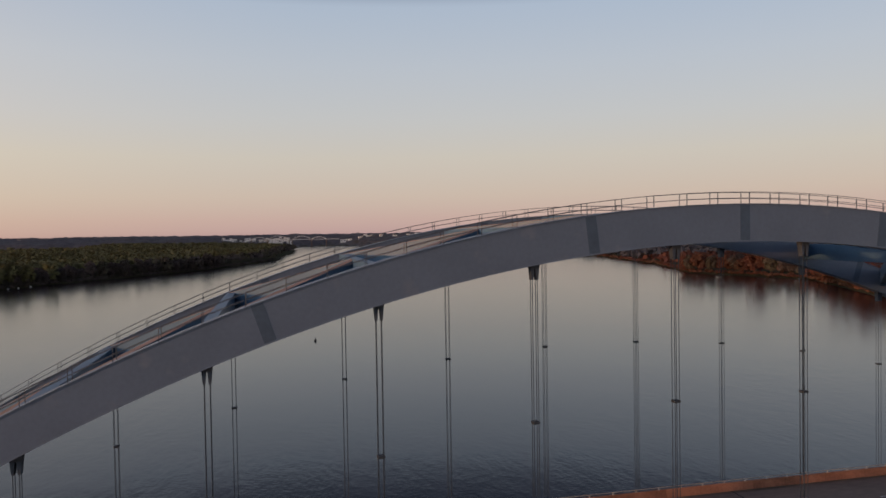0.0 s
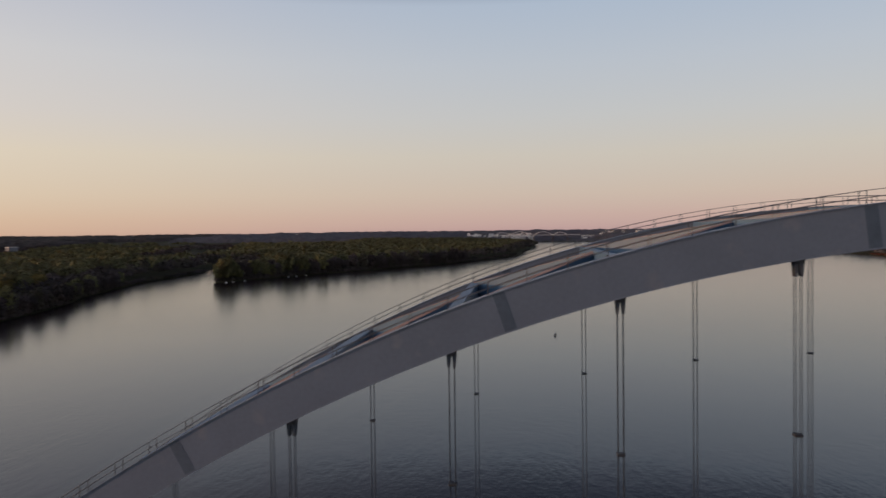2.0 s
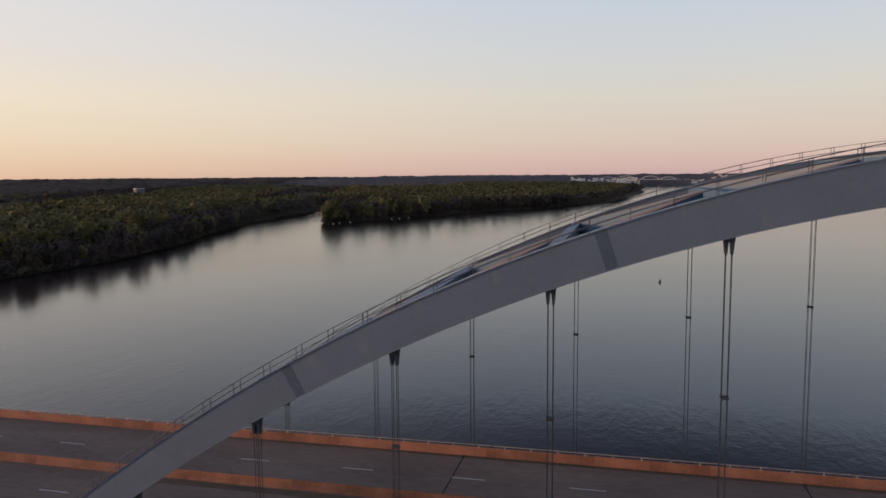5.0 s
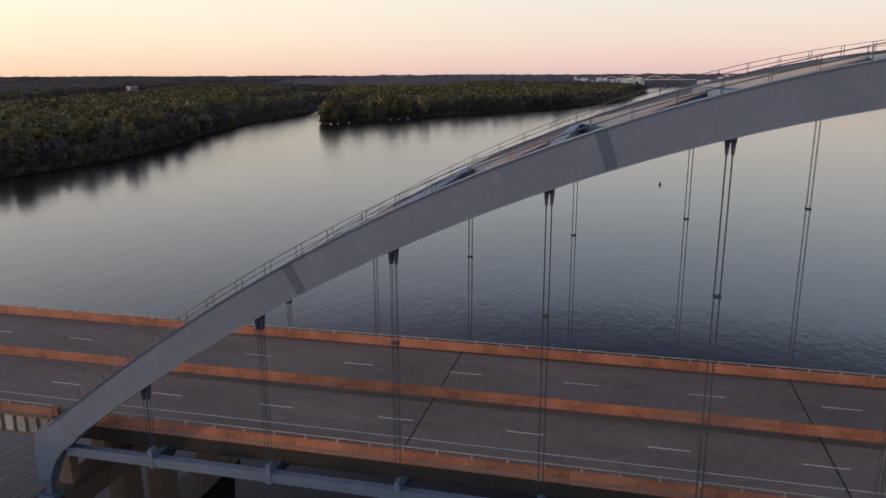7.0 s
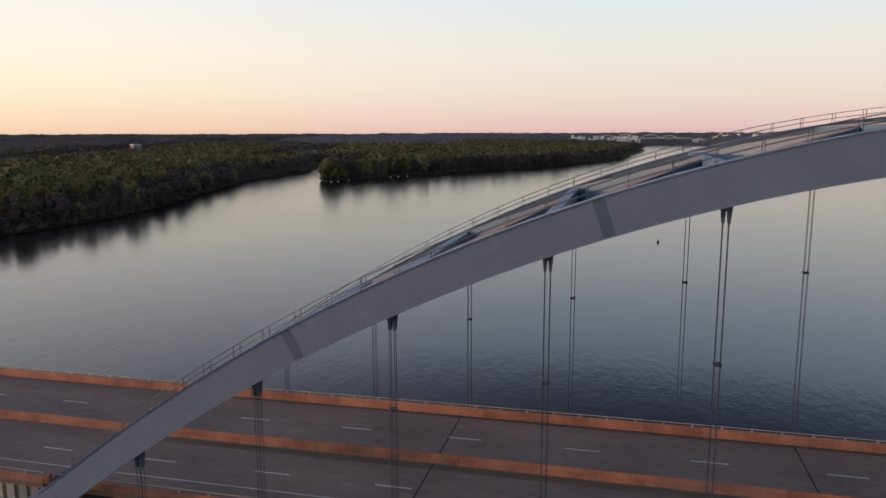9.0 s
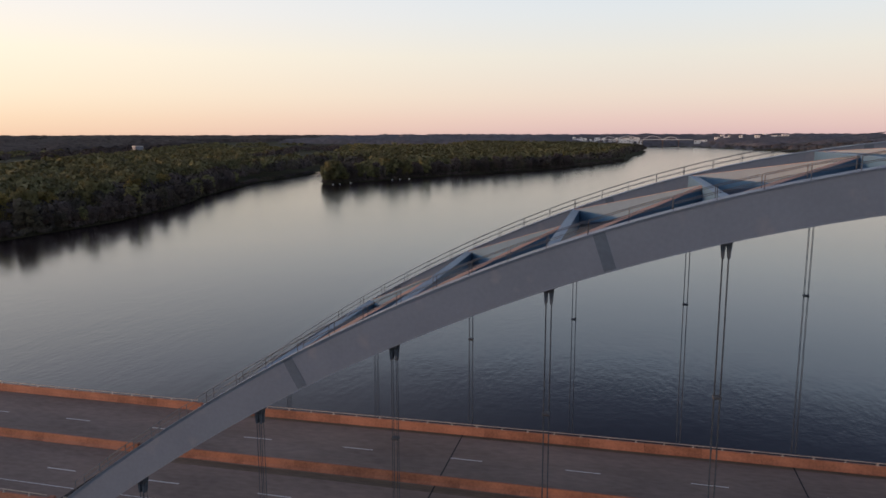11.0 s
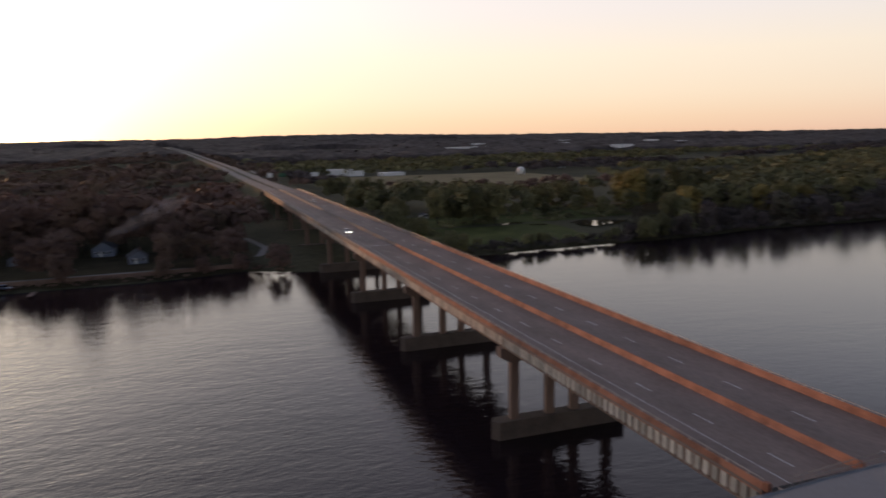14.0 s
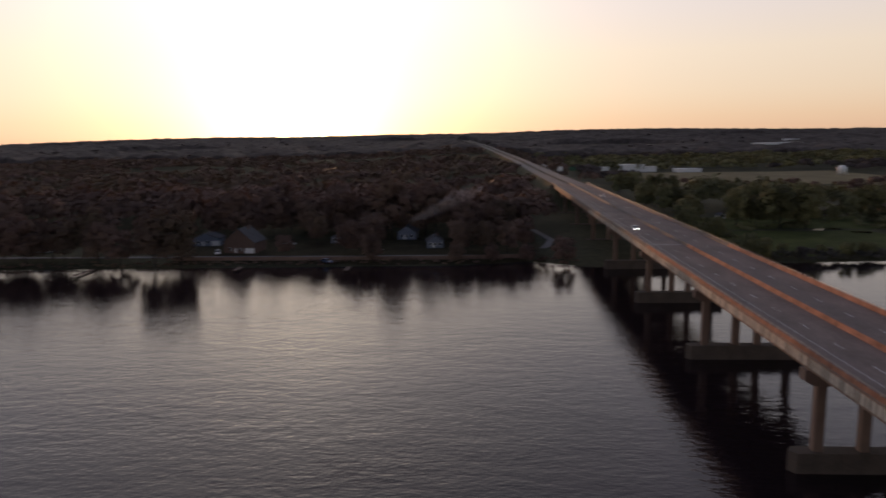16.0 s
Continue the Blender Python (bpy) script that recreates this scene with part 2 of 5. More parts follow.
LEAF_RIDGE = leaf_material("leaf_ridge", (0.080, 0.064, 0.054), (0.094, 0.076, 0.064), (0.086, 0.076, 0.052), 0.65)
# brown leaf colour with the reddish glare towards the sun mixed into it
LEAF_GLARE_BROWN = leaf_material("leaf_glare_brown", (0.170, 0.108, 0.084), (0.195, 0.124, 0.096), (0.160, 0.118, 0.074), 0.75)
LEAF_GOLD = leaf_material("leaf_golden", (0.20, 0.155, 0.05), (0.25, 0.195, 0.065), (0.18, 0.17, 0.07))
# the low sun's orange on the east bank is put into this leaf colour
LEAF_SUNLIT = leaf_material("leaf_sunlit_rust", (0.135, 0.056, 0.042), (0.165, 0.070, 0.050), (0.12, 0.075, 0.045), 0.8)


WATER_Z = -20.0


def water_material(name, calm, lively):
    m = bpy.data.materials.new(name)
    m.use_nodes = True
    n, l = m.node_tree.nodes, m.node_tree.links
    b = n["Principled BSDF"]
    b.inputs["Base Color"].default_value = (0.017, 0.011, 0.013, 1)
    b.inputs["IOR"].default_value = 1.31
    tc = n.new("ShaderNodeTexCoord")
    total = None
    for scale, turn, stretch, power, detail in ((1.7, 0.3, (1.0, 0.6, 1), 0.080, 2), (0.75, 0.3, (1.0, 0.45, 1), 0.120, 1), (0.36, -0.9, (1.0, 0.38, 1), 0.100, 1), (0.16, -1.15, (1.0, 0.35, 1), 0.130, 1), (0.05, 0.2, (1, 0.6, 1), 0.12, 1)):
        mp = n.new("ShaderNodeMapping")
        mp.inputs["Scale"].default_value = stretch
        mp.inputs["Rotation"].default_value = (0, 0, turn)
        l.new(tc.outputs["Object"], mp.inputs["Vector"])
        t = n.new("ShaderNodeTexNoise")
        t.inputs["Scale"].default_value, t.inputs["Detail"].default_value = scale, detail
        l.new(mp.outputs["Vector"], t.inputs["Vector"])
        k = n.new("ShaderNodeMath")
        k.operation = "MULTIPLY_ADD"
        l.new(t.outputs["Fac"], k.inputs[0])
        k.inputs[1].default_value = power
        if total:
            l.new(total, k.inputs[2])
        else:
            k.inputs[2].default_value = 0
        total = k.outputs[0]
    # a fine wind-ruffle on the long reach upriver, glassier by the town
    spot, ruffle = n.new("ShaderNodeVectorMath"), n.new("ShaderNodeMapRange")
    spot.operation = "DISTANCE"
    l.new(tc.outputs["Object"], spot.inputs[0])
    spot.inputs[1].default_value = (0, -120, WATER_Z)
    l.new(spot.outputs["Value"], ruffle.inputs["Value"])
    ruffle.inputs["From Min"].default_value, ruffle.inputs["From Max"].default_value = 240, 480
    ruffle.inputs["To Min"].default_value, ruffle.inputs["To Max"].default_value = 0.05, 0.05 + 0.10 * lively
    l.new(ruffle.outputs[0], b.inputs["Roughness"])
    # calmer and livelier reaches
    wind = n.new("ShaderNodeTexNoise")
    wind.inputs["Scale"].default_value, wind.inputs["Detail"].default_value = 0.009, 3
    l.new(tc.outputs["Object"], wind.inputs["Vector"])
    reach = n.new("ShaderNodeMapRange")
    l.new(wind.outputs["Fac"], reach.inputs["Value"])
    reach.inputs["From Min"].default_value, reach.inputs["From Max"].default_value = 0.35, 0.65
    reach.inputs["To Min"].default_value, reach.inputs["To Max"].default_value = calm, lively
    # sheltered water upriver, livelier on the open reach below the bridge
    off, mid, calmer = n.new("ShaderNodeVectorMath"), n.new("ShaderNodeMapRange"), n.new("ShaderNodeMath")
    off.operation, calmer.operation = "DISTANCE", "MULTIPLY"
    l.new(tc.outputs["Object"], off.inputs[0])
    off.inputs[1].default_value = (-90, -110, WATER_Z)
    l.new(off.outputs["Value"], mid.inputs["Value"])
    mid.inputs["From Min"].default_value, mid.inputs["From Max"].default_value = 70, 185
    mid.inputs["To Min"].default_value, mid.inputs["To Max"].default_value = 0.85, 0.30
    l.new(reach.outputs[0], calmer.inputs[0])
    l.new(mid.outputs[0], calmer.inputs[1])
    bp = n.new("ShaderNodeBump")
    bp.inputs["Distance"].default_value = 1.0
    l.new(calmer.outputs[0], bp.inputs["Strength"])
    l.new(total, bp.inputs["Height"])
    l.new(bp.outputs["Normal"], b.inputs["Normal"])
    return m


WATER = water_material("river_water", 0.5, 0.95)
POND = water_material("pond_water", 0.04, 0.1)


# ---------------------------------------------------------------- builders
def part(name, bm, material, parent=None, label="", smooth=False):
    me = bpy.data.meshes.new(name)
    if smooth:
        for f in bm.faces:
            f.smooth = True
    bm.to_mesh(me)
    bm.free()
    me.materials.append(material)
    ob = new(name, me)
    ob.parent = parent
    return tagged(ob, label)


def share(name, me, parent, m=None, label=""):
    ob = new(name, me)
    ob.parent = parent
    if m is not None:
        ob.matrix_basis = m
    return tagged(ob, label)


def box(bm, x0, x1, y0, y1, z0, z1, bevel=0.0):
    v = [bm.verts.new(c) for c in ((x0, y0, z0), (x1, y0, z0), (x1, y1, z0), (x0, y1, z0), (x0, y0, z1), (x1, y0, z1), (x1, y1, z1), (x0, y1, z1))]
    f = [bm.faces.new([v[i] for i in q]) for q in ((3, 2, 1, 0), (4, 5, 6, 7), (0, 1, 5, 4), (1, 2, 6, 5), (2, 3, 7, 6), (3, 0, 4, 7))]
    if bevel:
        edges = list({e for g in f for e in g.edges})
        bmesh.ops.bevel(bm, geom=edges, offset=bevel, segments=1, affect="EDGES")
    return bm


def boxed(*sides, bevel=0.0):
    return box(bmesh.new(), *sides, bevel=bevel)


def loft(bm, rings, caps=True):
    """Skin between closed rings of equal length."""
    rows = [[bm.verts.new(p) for p in r] for r in rings]
    k = len(rows[0])
    for p, q in zip(rows, rows[1:]):
        for i in range(k):
            bm.faces.new((p[i], p[(i + 1) % k], q[(i + 1) % k], q[i]))
    if caps:
        bm.faces.new(rows[0][::-1])
        bm.faces.new(rows[-1])
    bmesh.ops.recalc_face_normals(bm, faces=bm.faces)
    return bm


def beam(p, q, width, depth, bm=None, drop=0.0):
    """A box from p to q (centres of its top faces), width sideways, depth downwards."""
    bm = bm or bmesh.new()
    p, q = Vector(p), Vector(q)
    d = (q - p).normalized()
    side = d.cross(Vector((0, 0, 1))).normalized() * width / 2
    up = Vector((0, 0, 1))
    rings = []
    for c in (p, q):
        rings.append([c + side - up * drop, c - side - up * drop, c - side - up * (drop + depth), c + side - up * (drop + depth)])
    return loft(bm, rings)


def tube(bm, points, r, sides=6):
    rings = []
    for i, c in enumerate(points):
        c = Vector(c)
        d = (Vector(points[min(i + 1, len(points) - 1)]) - Vector(points[max(i - 1, 0)])).normalized()
        s = d.cross(Vector((0.31, 0.2, 0.93)) if abs(d.z) < 0.9 else Vector((1, 0, 0))).normalized()
        u = d.cross(s)
        rings.append([c + (s * math.cos(2 * math.pi * k / sides) + u * math.sin(2 * math.pi * k / sides)) * r for k in range(sides)])
    return loft(bm, rings)


def empty(name, label, category, group="", kind="", at=(0, 0, 0)):
    ob = new(name)
    ob.location = at
    return tagged(ob, label, category, group, kind)


# ---------------------------------------------------------------- plan
MID_X = 91.25                       # crown of the arch
PANEL = 11.485
NODES = [MID_X + PANEL * (k - 7.5) for k in range(16)]   # panel points
RIB_Y = (0.0, 27.7)
RIB_W = 1.25
ROAD = (2.25, 26.25)                # inner faces of the outer parapets
ROAD_MID = 14.2
GIRDER_Y = (2.8, 7.5, 12.0, 16.4, 21.0, 26.2)
WEST_END, EAST_END = -520.0, 560.0
DECK_ENDS = (NODES[0] + 0.3, NODES[15] - 0.3)


def deck_z(x):
    d = abs(x - MID_X) - 86.0
    return -0.004 * d if d > 0 else 0.55 - 0.55 * ((x - MID_X) / 86.0) ** 2


def rib_top(x):
    return 34.22 - 0.00467 * (x - MID_X) ** 2


def rib_low(x):
    return 31.35 - 0.00470 * (x - MID_X) ** 2


def shore_west(y):
    return np.interp(y, [-4000, -900, -300, -150, -60, -28, -4, 60, 98, 145, 210, 250, 300, 340, 380, 420, 470, 520, 600, 710, 780, 890, 1100, 1500, 5000],
                     [-700, -330, -232, -238, -241, -250, -236, -243, -246, -249, -251, -260, -259, -259, -267, -276, -292, -313, -335, -360, -362, -374, -440, -540, -1500])


def island_east(y):
    return np.interp(y, [686, 692, 721, 745, 796, 851, 899, 950, 1006, 1067, 1156, 1283, 1470, 2450, 2700, 3500], [-267, -260, -254, -243, -218, -197, -170, -141, -110, -76, -40, 1, 50, 122, 60, -200])


def island_west(y):
    return np.interp(y, [686, 692, 760, 900, 1100, 1200, 5000], [-267, -274, -292, -335, -412, -600, -3000])


def shore_east(y):
    return np.interp(y, [-4000, -500, 250, 400, 560, 620, 700, 900, 1250, 1700, 2150, 2600, 3000, 3300, 3700],
                     [900, 520, 470, 492, 572, 556, 528, 600, 680, 700, 640, 500, 420, 330, 150])


def land_distance(x, y):
    """Metres inland from the nearest waterline; negative on the river."""
    west = shore_west(y) - x
    isle = np.minimum(island_east(y) - x, x - island_west(y))
    isle = np.minimum(isle, y - 686)
    east = x - shore_east(y)
    north = y - 3330
    return np.maximum(np.maximum(west, isle), np.maximum(east, north))


def bumps(x, y):
    return (np.sin(x * 0.0031 + 1.3) * np.sin(y * 0.0027 + 0.4) + 0.5 * np.sin(x * 0.0093 + y * 0.0051) + 0.3 * np.sin(y * 0.017 - x * 0.011 + 2))


ROAD_X = [-2700, -1803, -1589, -1153, -999, -870, -779, -626, -468]
ROAD_Y = [-150, -83, -46, -20, -8, 1, 5, 9, 14.2]


def road_y(x):
    return np.interp(x, ROAD_X, ROAD_Y)


def road_z(x):
    return np.interp(x, ROAD_X, [26, 18, 10, 5, 2, 0, -1.6, -2.0, -1.95])


def ground_z(x, y):
    x, y = np.asarray(x, float), np.asarray(y, float)
    d = land_distance(x, y)
    flat = -20.0 + np.interp(d, [-60, -6, 0, 4, 12, 60], [-4, -1.2, 0.03, 0.7, 2.2, 3.3]) + np.clip(d / 200, 0, 1) * bumps(x, y) * 0.6
    r = np.hypot(x - 55, y + 50)
    yaw = np.degrees(np.arctan2(-(x - 55), y + 50))
    ridge = np.clip((r - 1700) / 2500, 0, 1)
    ridge = ridge * ridge * (3 - 2 * ridge)
    high = np.interp(yaw, [-60, 0, 45, 66, 74, 84, 91, 98, 110, 118, 125, 140], [30, 33, 36, 40, 52, 54, 40, 40, 38, 32, 18, 14])
    high = high + 2.0 * bumps(x * 1.7, y * 1.7) + 1.5 * bumps(x * 6, y * 6)
    land = np.where(d > 0, 1.0, 0.0) * np.clip(d / 300, 0, 1)
    z = flat + ridge * land * high
    # the land swells under the highway, south of it more than north
    side = y - road_y(x)
    swell = np.clip(1 + side / 320, 0, 1) * np.clip(1 - side / 110, 0, 1)
    swell = swell * swell * (3 - 2 * swell) * np.clip((-470 - x) / 160, 0, 1) * np.clip((x + 2500) / 500, 0, 1)
    z = z + np.maximum(road_z(x) - 9 - z, 0) * swell
    # the embankment and cutting of the highway
    off = np.abs(side)
    blend = np.clip((np.interp(x, [-1000, -700], [16, 22]) - off) / np.interp(x, [-1000, -700], [6, 10]), 0, 1) * np.clip((-438 - x) / 30, 0, 1) * np.clip((x + 2150) / 200, 0, 1)
    return z + (road_z(x) - 0.35 - z) * blend


# ---------------------------------------------------------------- ground and water
def graded(*runs):
    return np.unique(np.concatenate([np.arange(a, b, s) for a, b, s in runs]))


def build_ground():
    xs = graded((-4700, -1500, 100), (-1500, -500, 40), (-500, -200, 6), (-200, 440, 40), (440, 760, 12), (760, 4800, 110))
    ys = graded((-4700, -1000, 110), (-1000, -300, 30), (-300, -60, 12), (-60, 90, 6), (90, 1000, 12), (1000, 3500, 40), (3500, 4900, 90))
    gx, gy = np.meshgrid(xs, ys)
    z = ground_z(gx, gy)
    keep = np.hypot(gx - 55, gy + 50) < 4850
    nx = len(xs)
    verts = np.stack([gx, gy, z], -1).reshape(-1, 3)
    faces = []
    for j in range(len(ys) - 1):
        for i in range(nx - 1):
            if keep[j, i] and keep[j + 1, i] and keep[j, i + 1] and keep[j + 1, i + 1]:
                faces.append((j * nx + i, j * nx + i + 1, (j + 1) * nx + i + 1, (j + 1) * nx + i))
    me = bpy.data.meshes.new("ground")
    me.from_pydata(verts.tolist(), [], faces)
    me.polygons.foreach_set("use_smooth", [True] * len(me.polygons))
    me.materials.append(SOIL)
    return tagged(new("ground", me), "dark green river plain rising to low wooded hills", "ground", kind="structure")


def build_water():
    bm = bmesh.new()
    ring = [bm.verts.new((55 + 4800 * math.cos(t * math.pi / 48), -50 + 4800 * math.sin(t * math.pi / 48), WATER_Z)) for t in range(96)]
    bm.faces.new(ring)
    ob = part("water", bm, WATER)
    return tagged(ob, "calm wide river mirroring the evening sky", "river", kind="structure")


build_ground()
build_water()

# ---------------------------------------------------------------- arch bridge
bridge = empty("arch_bridge", "blue-grey painted steel tied-arch road bridge over the river", "bridge", at=(0, 0, 0))


def rib_rings(x0, x1, half, top, low, step=2.3):
    k = max(2, round((x1 - x0) / step))
    out = []
    for i in range(k + 1):
        x = x0 + (x1 - x0) * i / k
        out.append([(x, -half, low(x)), (x, half, low(x)), (x, half, top(x)), (x, -half, top(x))])
    return out


rib_body = loft(bmesh.new(), rib_rings(6.2, 2 * MID_X - 6.2, RIB_W / 2, rib_top, rib_low))
rib_mesh = bpy.data.meshes.new("arch_rib")
rib_body.to_mesh(rib_mesh)
rib_body.free()
rib_mesh.materials.append(STEEL)

lip = loft(bmesh.new(), rib_rings(6.2, 2 * MID_X - 6.2, RIB_W / 2 + 0.09, lambda x: rib_top(x) + 0.05, lambda x: rib_top(x) - 0.02))
lip_mesh = bpy.data.meshes.new("top_flange")
lip.to_mesh(lip_mesh)
lip.free()
lip_mesh.materials.append(STEEL)

low_lip = loft(bmesh.new(), rib_rings(9.0, 2 * MID_X - 9.0, RIB_W / 2 + 0.07, lambda x: rib_low(x) + 0.02, lambda x: rib_low(x) - 0.05))
low_mesh = bpy.data.meshes.new("bottom_flange")
low_lip.to_mesh(low_mesh)
low_lip.free()
low_mesh.materials.append(STEEL)


def rail_mesh(side):
    """Two handrails along one edge of a rib, in runs with small gaps."""
    bm = bmesh.new()
    for k in range(30):
        x0, x1 = NODES[0] + 5 + k * 5.44, NODES[0] + 5 + (k + 1) * 5.44 - 0.12
        for high in (0.48, 0.95):
            tube(bm, [(x, side, rib_top(x) + high) for x in (x0, (x0 + x1) / 2, x1)], 0.024, 5)
    me = bpy.data.meshes.new("handrail")
    bm.to_mesh(me)
    bm.free()
    me.materials.append(RAIL)
    return me


rail_sides = (-0.52, 0.52)
rail_meshes = [rail_mesh(s) for s in rail_sides]
post_bm = bmesh.new()
box(post_bm, -0.025, 0.025, -0.025, 0.025, 0.0, 0.97)
post_mesh = bpy.data.meshes.new("rail_post")
post_bm.to_mesh(post_mesh)
post_bm.free()
post_mesh.materials.append(RAIL)


def foot_mesh():
    """The knuckle where the rib turns down on to its bearing."""
    outline = [(4.62, -0.35), (7.0, 1.30), (9.4, -0.35), (7.45, -1.98), (6.55, -3.1), (5.95, -4.3), (5.62, -5.2), (4.42, -5.2), (4.36, -3.0)]
    bm = bmesh.new()
    h = RIB_W / 2 + 0.02
    a = [bm.verts.new((x, -h, z)) for x, z in outline]
    b = [bm.verts.new((x, h, z)) for x, z in outline]
    bm.faces.new(a)
    bm.faces.new(b[::-1])
    for i in range(len(a)):
        j = (i + 1) % len(a)
        bm.faces.new((a[j], a[i], b[i], b[j]))
    bmesh.ops.recalc_face_normals(bm, faces=bm.faces)
    me = bpy.data.meshes.new("knuckle")
    bm.to_mesh(me)
    bm.free()
    me.materials.append(STEEL)
    return me


knuckle = foot_mesh()
mirror = Matrix.Translation((2 * MID_X, 0, 0)) @ Matrix.Rotation(math.pi, 4, "Z")

bearing_bm = bmesh.new()
box(bearing_bm, 4.4, 5.6, -0.5, 0.5, -5.6, -5.22, 0.04)
box(bearing_bm, 4.7, 5.3, -0.3, 0.3, -6.9, -5.62, 0.04)
box(bearing_bm, 4.0, 5.8, -0.7, 0.7, -7.4, -6.92, 0.04)
bearing_mesh = bpy.data.meshes.new("bearing")
bearing_bm.to_mesh(bearing_mesh)
bearing_bm.free()
bearing_mesh.materials.append(STEEL_DARK)


def splice_mesh(x):
    """A darker field splice band wrapped across the faces of the rib, square to its axis."""
    slope = -2 * 0.00465 * (x - MID_X)
    n = Vector((-slope, 0, 1)).normalized()
    bm = bmesh.new()
    for s in (-1, 1):
        y0, y1 = s * (RIB_W / 2 + 0.012), s * (RIB_W / 2 - 0.05)
        lo, hi = Vector((x, 0, rib_low(x) + 0.06)), Vector((x, 0, rib_low(x) + 0.06)) + n * ((rib_top(x) - rib_low(x)) * n.z - 0.12)
        along = Vector((1, 0, slope)).normalized() * 0.42
        ring = [lo - along, lo + along, hi + along, hi - along]
        loft(bm, [[(p.x, y0, p.z) for p in ring], [(p.x, y1, p.z) for p in ring]])
    me = bpy.data.meshes.new("splice_band")
    bm.to_mesh(me)
    bm.free()
    me.materials.append(STEEL_DARK)
    return me


splices = [splice_mesh(x) for x in (32.2, 55.2, 78.6, MID_X, 2 * MID_X - 78.6, 2 * MID_X - 55.2, 2 * MID_X - 32.2)]

for y in RIB_Y:
    rib = share("arch_rib", rib_mesh, bridge, pose(0, y, 0))
    share("top_flange", lip_mesh, rib)
    share("bottom_flange", low_mesh, rib)
    for s, me in zip(rail_sides, rail_meshes):
        share("handrail", me, rib)
        for k in range(31):
            x = NODES[0] + 5 + k * 5.44
            for dx in (0.0, 2.66):
                if k < 30:
                    share("rail_post", post_mesh, rib, pose(x + dx, s, rib_top(x + dx)))
    for me in splices:
        share("splice_band", me, rib, label="darker field splice band")
    share("knuckle", knuckle, rib)
    share("knuckle", knuckle, rib, mirror)
    share("bearing", bearing_mesh, rib)
    share("bearing", bearing_mesh, rib, mirror)


def tie_top(x):
    return deck_z(x) - 1.62


def tie_mesh():
    bm = bmesh.new()
    rings = []
    for i in range(31):
        x = 7.6 + (2 * MID_X - 15.2) * i / 30
        t = tie_top(x)
        rings.append([(x, -0.36, t - 0.86), (x, 0.36, t - 0.86), (x, 0.36, t), (x, -0.36, t)])
    loft(bm, rings)
    me = bpy.data.meshes.new("tie_girder")
    bm.to_mesh(me)
    bm.free()
    me.materials.append(STEEL)
    return me


tie = tie_mesh()
for y in RIB_Y:
    share("tie_girder", tie, bridge, pose(0, y, 0))


def tapered(x, z0, z1, w0, w1, t):
    bm = bmesh.new()
    return loft(bm, [[(x - w0, -t, z0), (x + w0, -t, z0), (x + w0, t, z0), (x - w0, t, z0)],
                     [(x - w1, -t, z1), (x + w1, -t, z1), (x + w1, t, z1), (x - w1, t, z1)]])


def hanger(x):
    """Four ropes between a gusset under the rib and an anchor plate across the tie."""
    base = empty("hanger", "", "")
    base.parent = bridge
    top, low = rib_low(x), tie_top(x) + 0.75
    part("gusset", tapered(x, top - 0.32, top + 0.25, 0.33, 0.40, 0.30), GUSSET, base, "dark gusset plate under the rib")
    for dx in (-0.19, 0.19):
        part("socket", tapered(x + dx, top - 1.15, top - 0.28, 0.07, 0.15, 0.25), SOCKET, base, "grey forked rope socket")
    part("anchor", tapered(x, low - 1.75, low, 0.26, 0.20, 0.42), STEEL, base)
    for dx in (-0.19, 0.19):
        for dy in (-0.2, 0.2):
            part("rope", tube(bmesh.new(), [(x + dx, dy, low - 0.1), (x + dx, dy, top - 0.7)], 0.027, 6), CABLE, base)
    if top - low > 14:
        mid = low + (top - low) * 0.615
        part("clamp", boxed(x - 0.28, x + 0.28, -0.26, 0.26, mid - 0.1, mid + 0.1, bevel=0.03), GUSSET, base)
    return base


for x in NODES[1:15]:
    one = hanger(x)
    two = copy_thing(one, pose(0, RIB_Y[1], 0))

# bracing between the ribs
MIDDLE = RIB_Y[1] / 2
for k in range(2, 14):
    x = NODES[k]
    z = rib_top(x) - 0.12
    part("strut", beam((x, RIB_W / 2 - 0.02, z), (x, RIB_Y[1] - RIB_W / 2 + 0.02, z), 0.8, 1.9), BRACE, bridge)
    if k in (7, 8):
        continue
    q = NODES[k + 1] if k < 7 else NODES[k - 1]
    zq = rib_top(q) - 0.16
    for y0 in (RIB_W / 2, RIB_Y[1] - RIB_W / 2):
        d = part("diagonal", beam((x, y0, z - 0.04), (q, MIDDLE, zq), 0.6, 1.7), BRACE, bridge)
        # thin added plate carries the lit top's warm tone in its colour
        part("cover_plate", beam((x, y0, z - 0.04), (q, MIDDLE, zq), 0.57, 0.03, drop=-0.034), TOP_GLOW, d, "added top plate, warm pinkish light put into its colour")

# deck, floor beams and stringers of the arch span
def slab(x0, x1, thick, parent, name="deck_slab", y0=ROAD[0] - 0.42, y1=ROAD[1] + 0.42, material=None, raise_by=0.0):
    rings = []
    k = max(1, round(abs(x1 - x0) / 11.5))
    for i in range(k + 1):
        x = x0 + (x1 - x0) * i / k
        z = deck_z(x) + raise_by
        rings.append([(x, y0, z - thick), (x, y1, z - thick), (x, y1, z), (x, y0, z)])
    return part(name, loft(bmesh.new(), rings), material or ASPHALT, parent)


